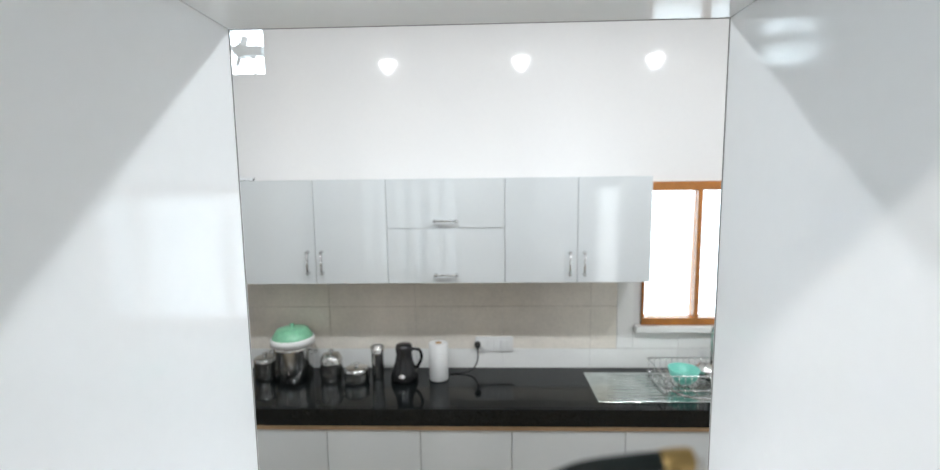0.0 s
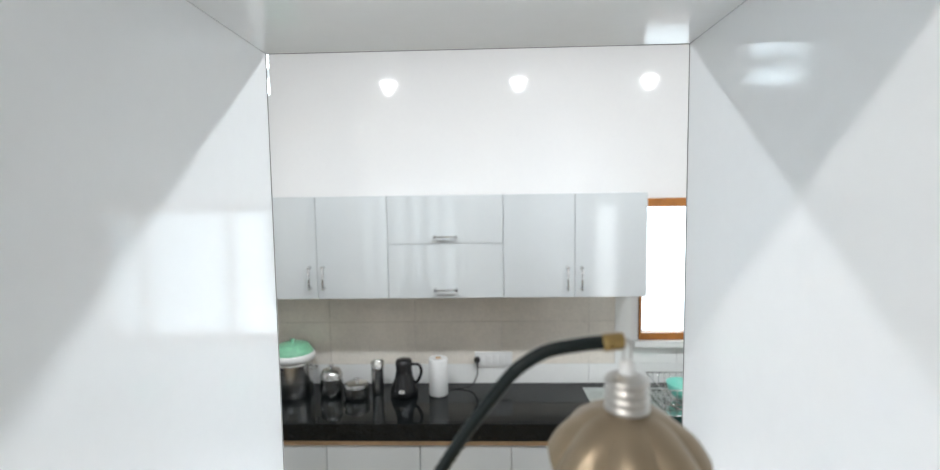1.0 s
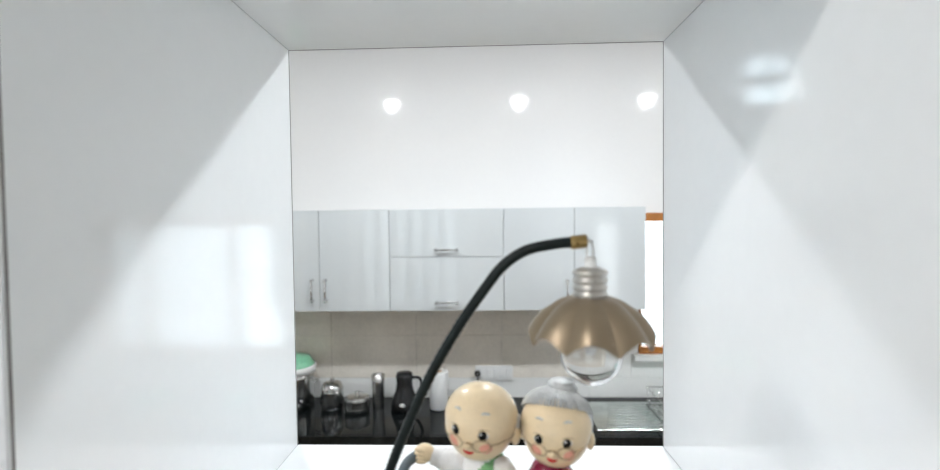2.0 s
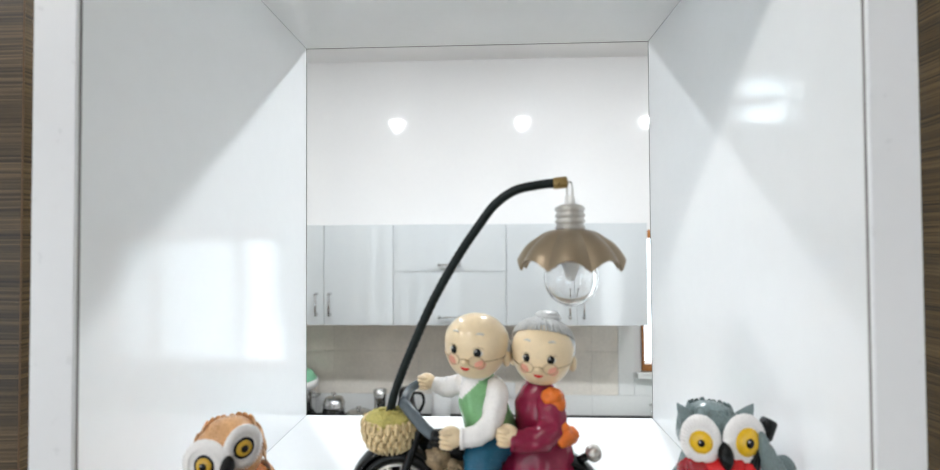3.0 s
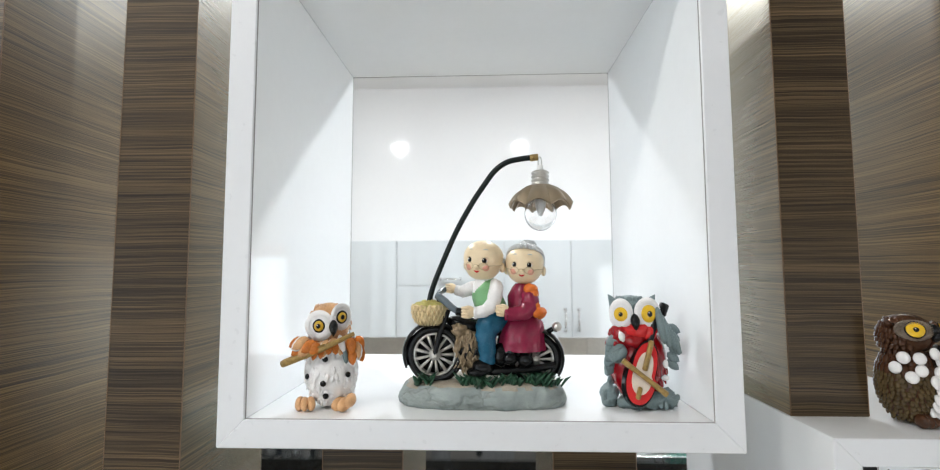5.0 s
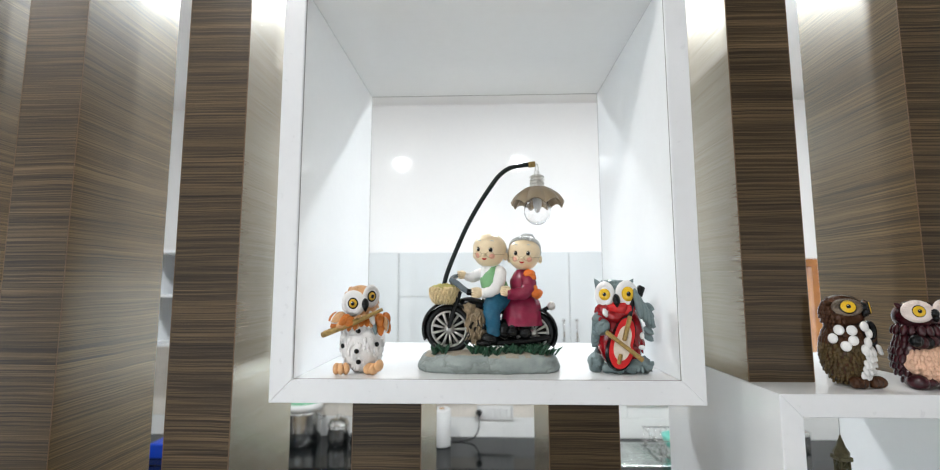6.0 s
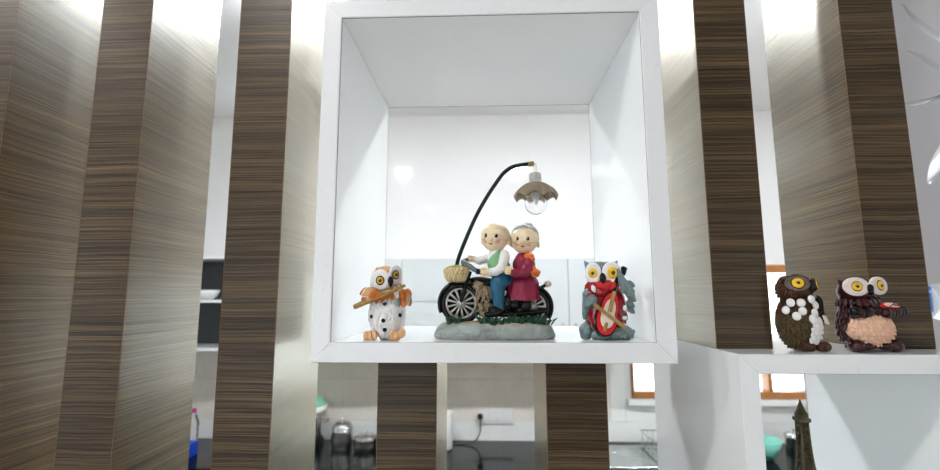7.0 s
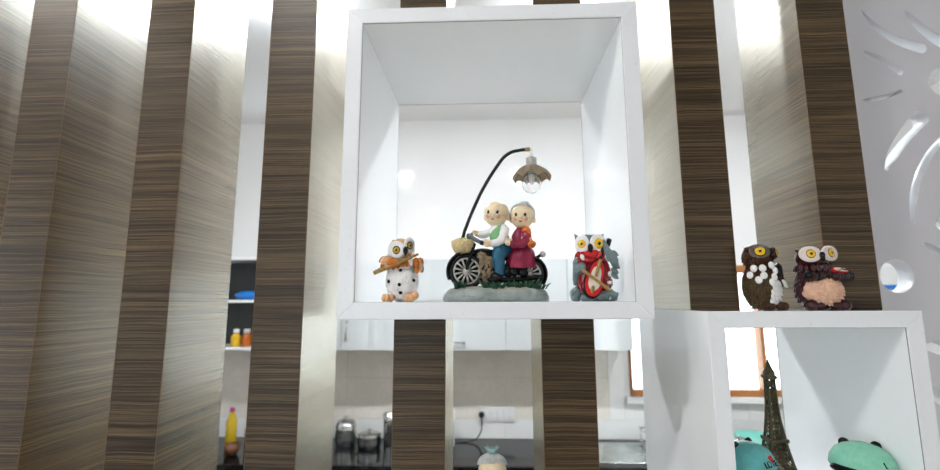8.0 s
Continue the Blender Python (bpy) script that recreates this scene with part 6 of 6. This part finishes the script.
for r, flute in ((13.6, 0.02), (12.9, 0.0)):
    n0 = len(bm.verts)
    ball(bm, (50.5, -26, 161), (r, r, r * 1.045), 0, (0, 0, 0), 48, 24)
    bm.verts.ensure_lookup_table()
    for v in bm.verts[n0:]:
        d = v.co - Vector((50.5, -26, 161))
        k = 1 + flute * math.cos(12 * math.atan2(d.y, d.x)) * max(0, d.z / r)
        v.co = Vector((50.5 + d.x * k, -26 + d.y * k, 161 + d.z))
    if not flute:
        bmesh.ops.reverse_faces(bm, faces=list({f for v in bm.verts[n0:] for f in v.link_faces}))
bulb = mpart("bulb", bm, CLEAR, "clear glass bulb")
bulb.visible_shadow = False
bm = bmesh.new()
lathe(bm, [(4.5, 182), (4.5, 168), (3.5, 164), (2.0, 160), (0, 159)], hang, 14)
mpart("filament_core", bm, WHITE_PLASTIC, "white core inside the bulb", bulb)

# ---- ornaments in the lower box ----
LOW = RZ0 + 0.0205


def tower(at, H, W):
    t = thing("tower_souvenir", at, "antique bronze lattice tower souvenir", "souvenir")

    def half(z):
        u = z / H
        return W * (0.012 + 0.988 * (1 - u) ** 2.6) * 0.5 + 0.0016 + 0.0030 * u

    levels = [H * 0.88 * k / 15 for k in range(16)]
    bm = bmesh.new()
    for sx in (-1, 1):
        for sy in (-1, 1):
            tube(bm, [(sx * half(z), sy * half(z), z) for z in levels], [0.0028 - 0.0014 * z / H for z in levels], 6)
    for z0, z1 in zip(levels, levels[1:]):
        a, b = half(z0), half(z1)
        r = 0.0010
        for sgn in (-1, 1):
            for p, q in (((-a, sgn * a, z0), (b, sgn * b, z1)), ((a, sgn * a, z0), (-b, sgn * b, z1)), ((sgn * a, -a, z0), (sgn * b, b, z1)), ((sgn * a, a, z0), (sgn * b, -b, z1))):
                tube(bm, [p, q], r, 5)
            tube(bm, [(-b, sgn * b, z1), (b, sgn * b, z1)], r, 5)
            tube(bm, [(sgn * b, -b, z1), (sgn * b, b, z1)], r, 5)
            # broad inner band of each face
            tube(bm, [(0, sgn * a * 0.9, z0), (0, sgn * b * 0.9, z1)], [a * 0.30 + 0.0006, b * 0.30 + 0.0006], 6, 0, 0.4)
    part("lattice", bm, R_TOWER, t)
    for u in (0.20, 0.42, 0.875):
        bm = bmesh.new()
        w = half(H * u) * 1.25 + 0.0016 if u < 0.8 else 0.0078
        block(bm, -w, w, -w, w, H * u - 0.003, H * u + 0.002, 0.0008)
        if u > 0.8:
            lathe(bm, [(w, 0.002), (w * 1.05, 0.006), (w * 0.6, 0.012), (w * 0.35, 0.018), (0.0012, 0.022), (0.001, H * (1 - u)), (0, H * (1 - u) + 0.001)], Matrix.Translation((0, 0, H * u)), 10)
        part("platform", bm, R_TOWER, t, smooth=False)
    bm = bmesh.new()
    w = half(0) + 0.004
    block(bm, -w, w, -w, w, 0.0, 0.004, 0.001)
    part("foot_plate", bm, R_TOWER, t, smooth=False)
    return t


tower((0.410, 0.135, LOW), 0.193, 0.052)


def text_mesh(words, size, depth):
    cu = bpy.data.curves.new("words", "FONT")
    cu.body, cu.size, cu.extrude, cu.align_x = words, size, depth, "CENTER"
    tmp = bpy.data.objects.new("words", cu)
    me = bpy.data.meshes.new_from_object(tmp)
    bpy.data.objects.remove(tmp)
    bpy.data.curves.remove(cu)
    return me


def cap_bear(at, rz, cap, label, s, turn):
    """A round black and white bear bank wearing a coloured cap."""
    bm = bmesh.new()
    M = [R_WHITE, R_BLACK, cap, R_ROSE]
    ball(bm, (0, 0, 26), (30, 26, 26), 0, (0, 0, 0), 24, 16)
    ball(bm, (0, -2, 66), (36, 31, 27), 0, (0, 0, 0), 28, 18)
    lathe(bm, [(36.5, 0), (37.5, 3), (36, 12), (30, 22), (20, 29), (8, 32.5), (0, 33)], Matrix.Translation((0, -2, 68)) @ Matrix.Diagonal((1, 0.87, 1, 1)), 36, 2)
    # dark peak of the cap
    ball(bm, (0, -22, 69), (37, 19, 6.5), 1, (10, 0, 0), 28, 12)
    for sx in (-1, 1):
        ball(bm, (sx * 17, 5, 96), (6.5, 4.5, 6.5), 1, (0, sx * 15, 0), 16, 10)
        ball(bm, (sx * 25, -10, 28), (9, 9, 16), 1, (0, sx * 20, 0), 14, 10)
        ball(bm, (sx * 16, -18, 7), (11, 12, 7), 1, (0, 0, 0), 14, 10)
        ball(bm, (sx * 13, -31, 58), (6.5, 3, 8), 1, (0, sx * 25, 0), 12, 8)
    # heart
    h = bmesh.new()
    pts = []
    for i in range(28):
        a = 2 * math.pi * i / 28
        pts.append((16 * math.sin(a) ** 3 * 0.30, (13 * math.cos(a) - 5 * math.cos(2 * a) - 2 * math.cos(3 * a) - math.cos(4 * a)) * 0.30))
    prism(h, pts, -1.2, 1.0, 3)
    h.transform(pose(0, -2, 0, 0, 0, turn) @ Matrix.Translation((8, -26.6, 86)) @ pose(0, 0, 0, -38, 0, 22))
    me = bpy.data.meshes.new("tmp")
    h.to_mesh(me)
    h.free()
    bm.from_mesh(me)
    bpy.data.meshes.remove(me)
    me = text_mesh("LOVE", 11, 0.6)
    me.transform(pose(0, -2, 0, 0, 0, turn) @ Matrix.Translation((5, -31.6, 77)) @ pose(0, 0, 0, -24, 0, 10) @ pose(0, 0, 0, 90))
    n0 = len(bm.faces)
    bm.from_mesh(me)
    bpy.data.meshes.remove(me)
    bm.faces.ensure_lookup_table()
    for f in bm.faces[n0:]:
        f.material_index = 1
    finish_figurine("bear_figurine", bm, M, label, "figurine", at, rz, "bear figurines", s)


cap_bear((0.331, 0.065, LOW), 34, R_TEAL, "round bear figurine in a teal cap with red heart", 0.96, -14)
cap_bear((0.480, 0.068, LOW), -32, R_MINTCAP, "round bear figurine in a mint cap with red heart", 0.96, 52)

# doll on the box below
bm = bmesh.new()
trunk(bm, [(0, 0, 20, 18, 0), (0, 0, 22, 19, 5), (0, 0, 18, 16, 26), (0, 0, 13, 12, 44), (0, 0, 8, 8, 54)], 6, 36, 4, 0.06, 0.1, 9, 0.05)
m = doll_head((0, 0, 70), 0, 19)
lump(bm, m @ Vector((0, 4.5, 4.5)), (18.2, 16.2, 15.5), 1, (0, 0, 0), 0.05, 0.3, 30, 20)
for i in range(26):
    a = radians(-100 + 200 * i / 25)
    p = [m @ Vector((18.4 * math.sin(a) * q, 4 - 15.5 * math.cos(a) * q, 4 + 16.0 * h)) for q, h in ((0.98, 0.22 + 0.34 * math.cos(a)), (0.82, 0.66 + 0.16 * math.cos(a)), (0.4, 0.96), (0.1, 1.02))]
    tube(bm, smooth_path(p, 4), rng.uniform(0.7, 1.3), 5, 1)
for i in range(9):
    tube(bm, [m @ Vector((-11 + 2.6 * i, -15.6 + 0.05 * (i - 4) ** 2, 6.5)), m @ Vector((-10 + 2.4 * i, -16.6 + 0.09 * (i - 4) ** 2, 3.4 - rng.uniform(0, 1.5)))], [1.3, 0.5], 6, 12)
for i in range(16):
    a = 2 * math.pi * i / 16
    q = rng.uniform(0.7, 1.2)
    tube(bm, [(0, 4, 92), (4.5 * math.cos(a), 4 + 4.5 * math.sin(a), 96), (8.5 * q * math.cos(a), 4 + 8.5 * q * math.sin(a), 98.5 + 3 * q)], [2.2, 2.4, 1.2], 6, 11)
finish_figurine("doll_figurine", bm, M_DOLL + [resin("blue_grey_bow", (0.27, 0.42, 0.41)), resin("brown_fringe", (0.28, 0.15, 0.07))], "small doll figurine with white hair and a blue-grey bow", "figurine", (-0.003, 0.085, LZ1), 0, "", 1.0)
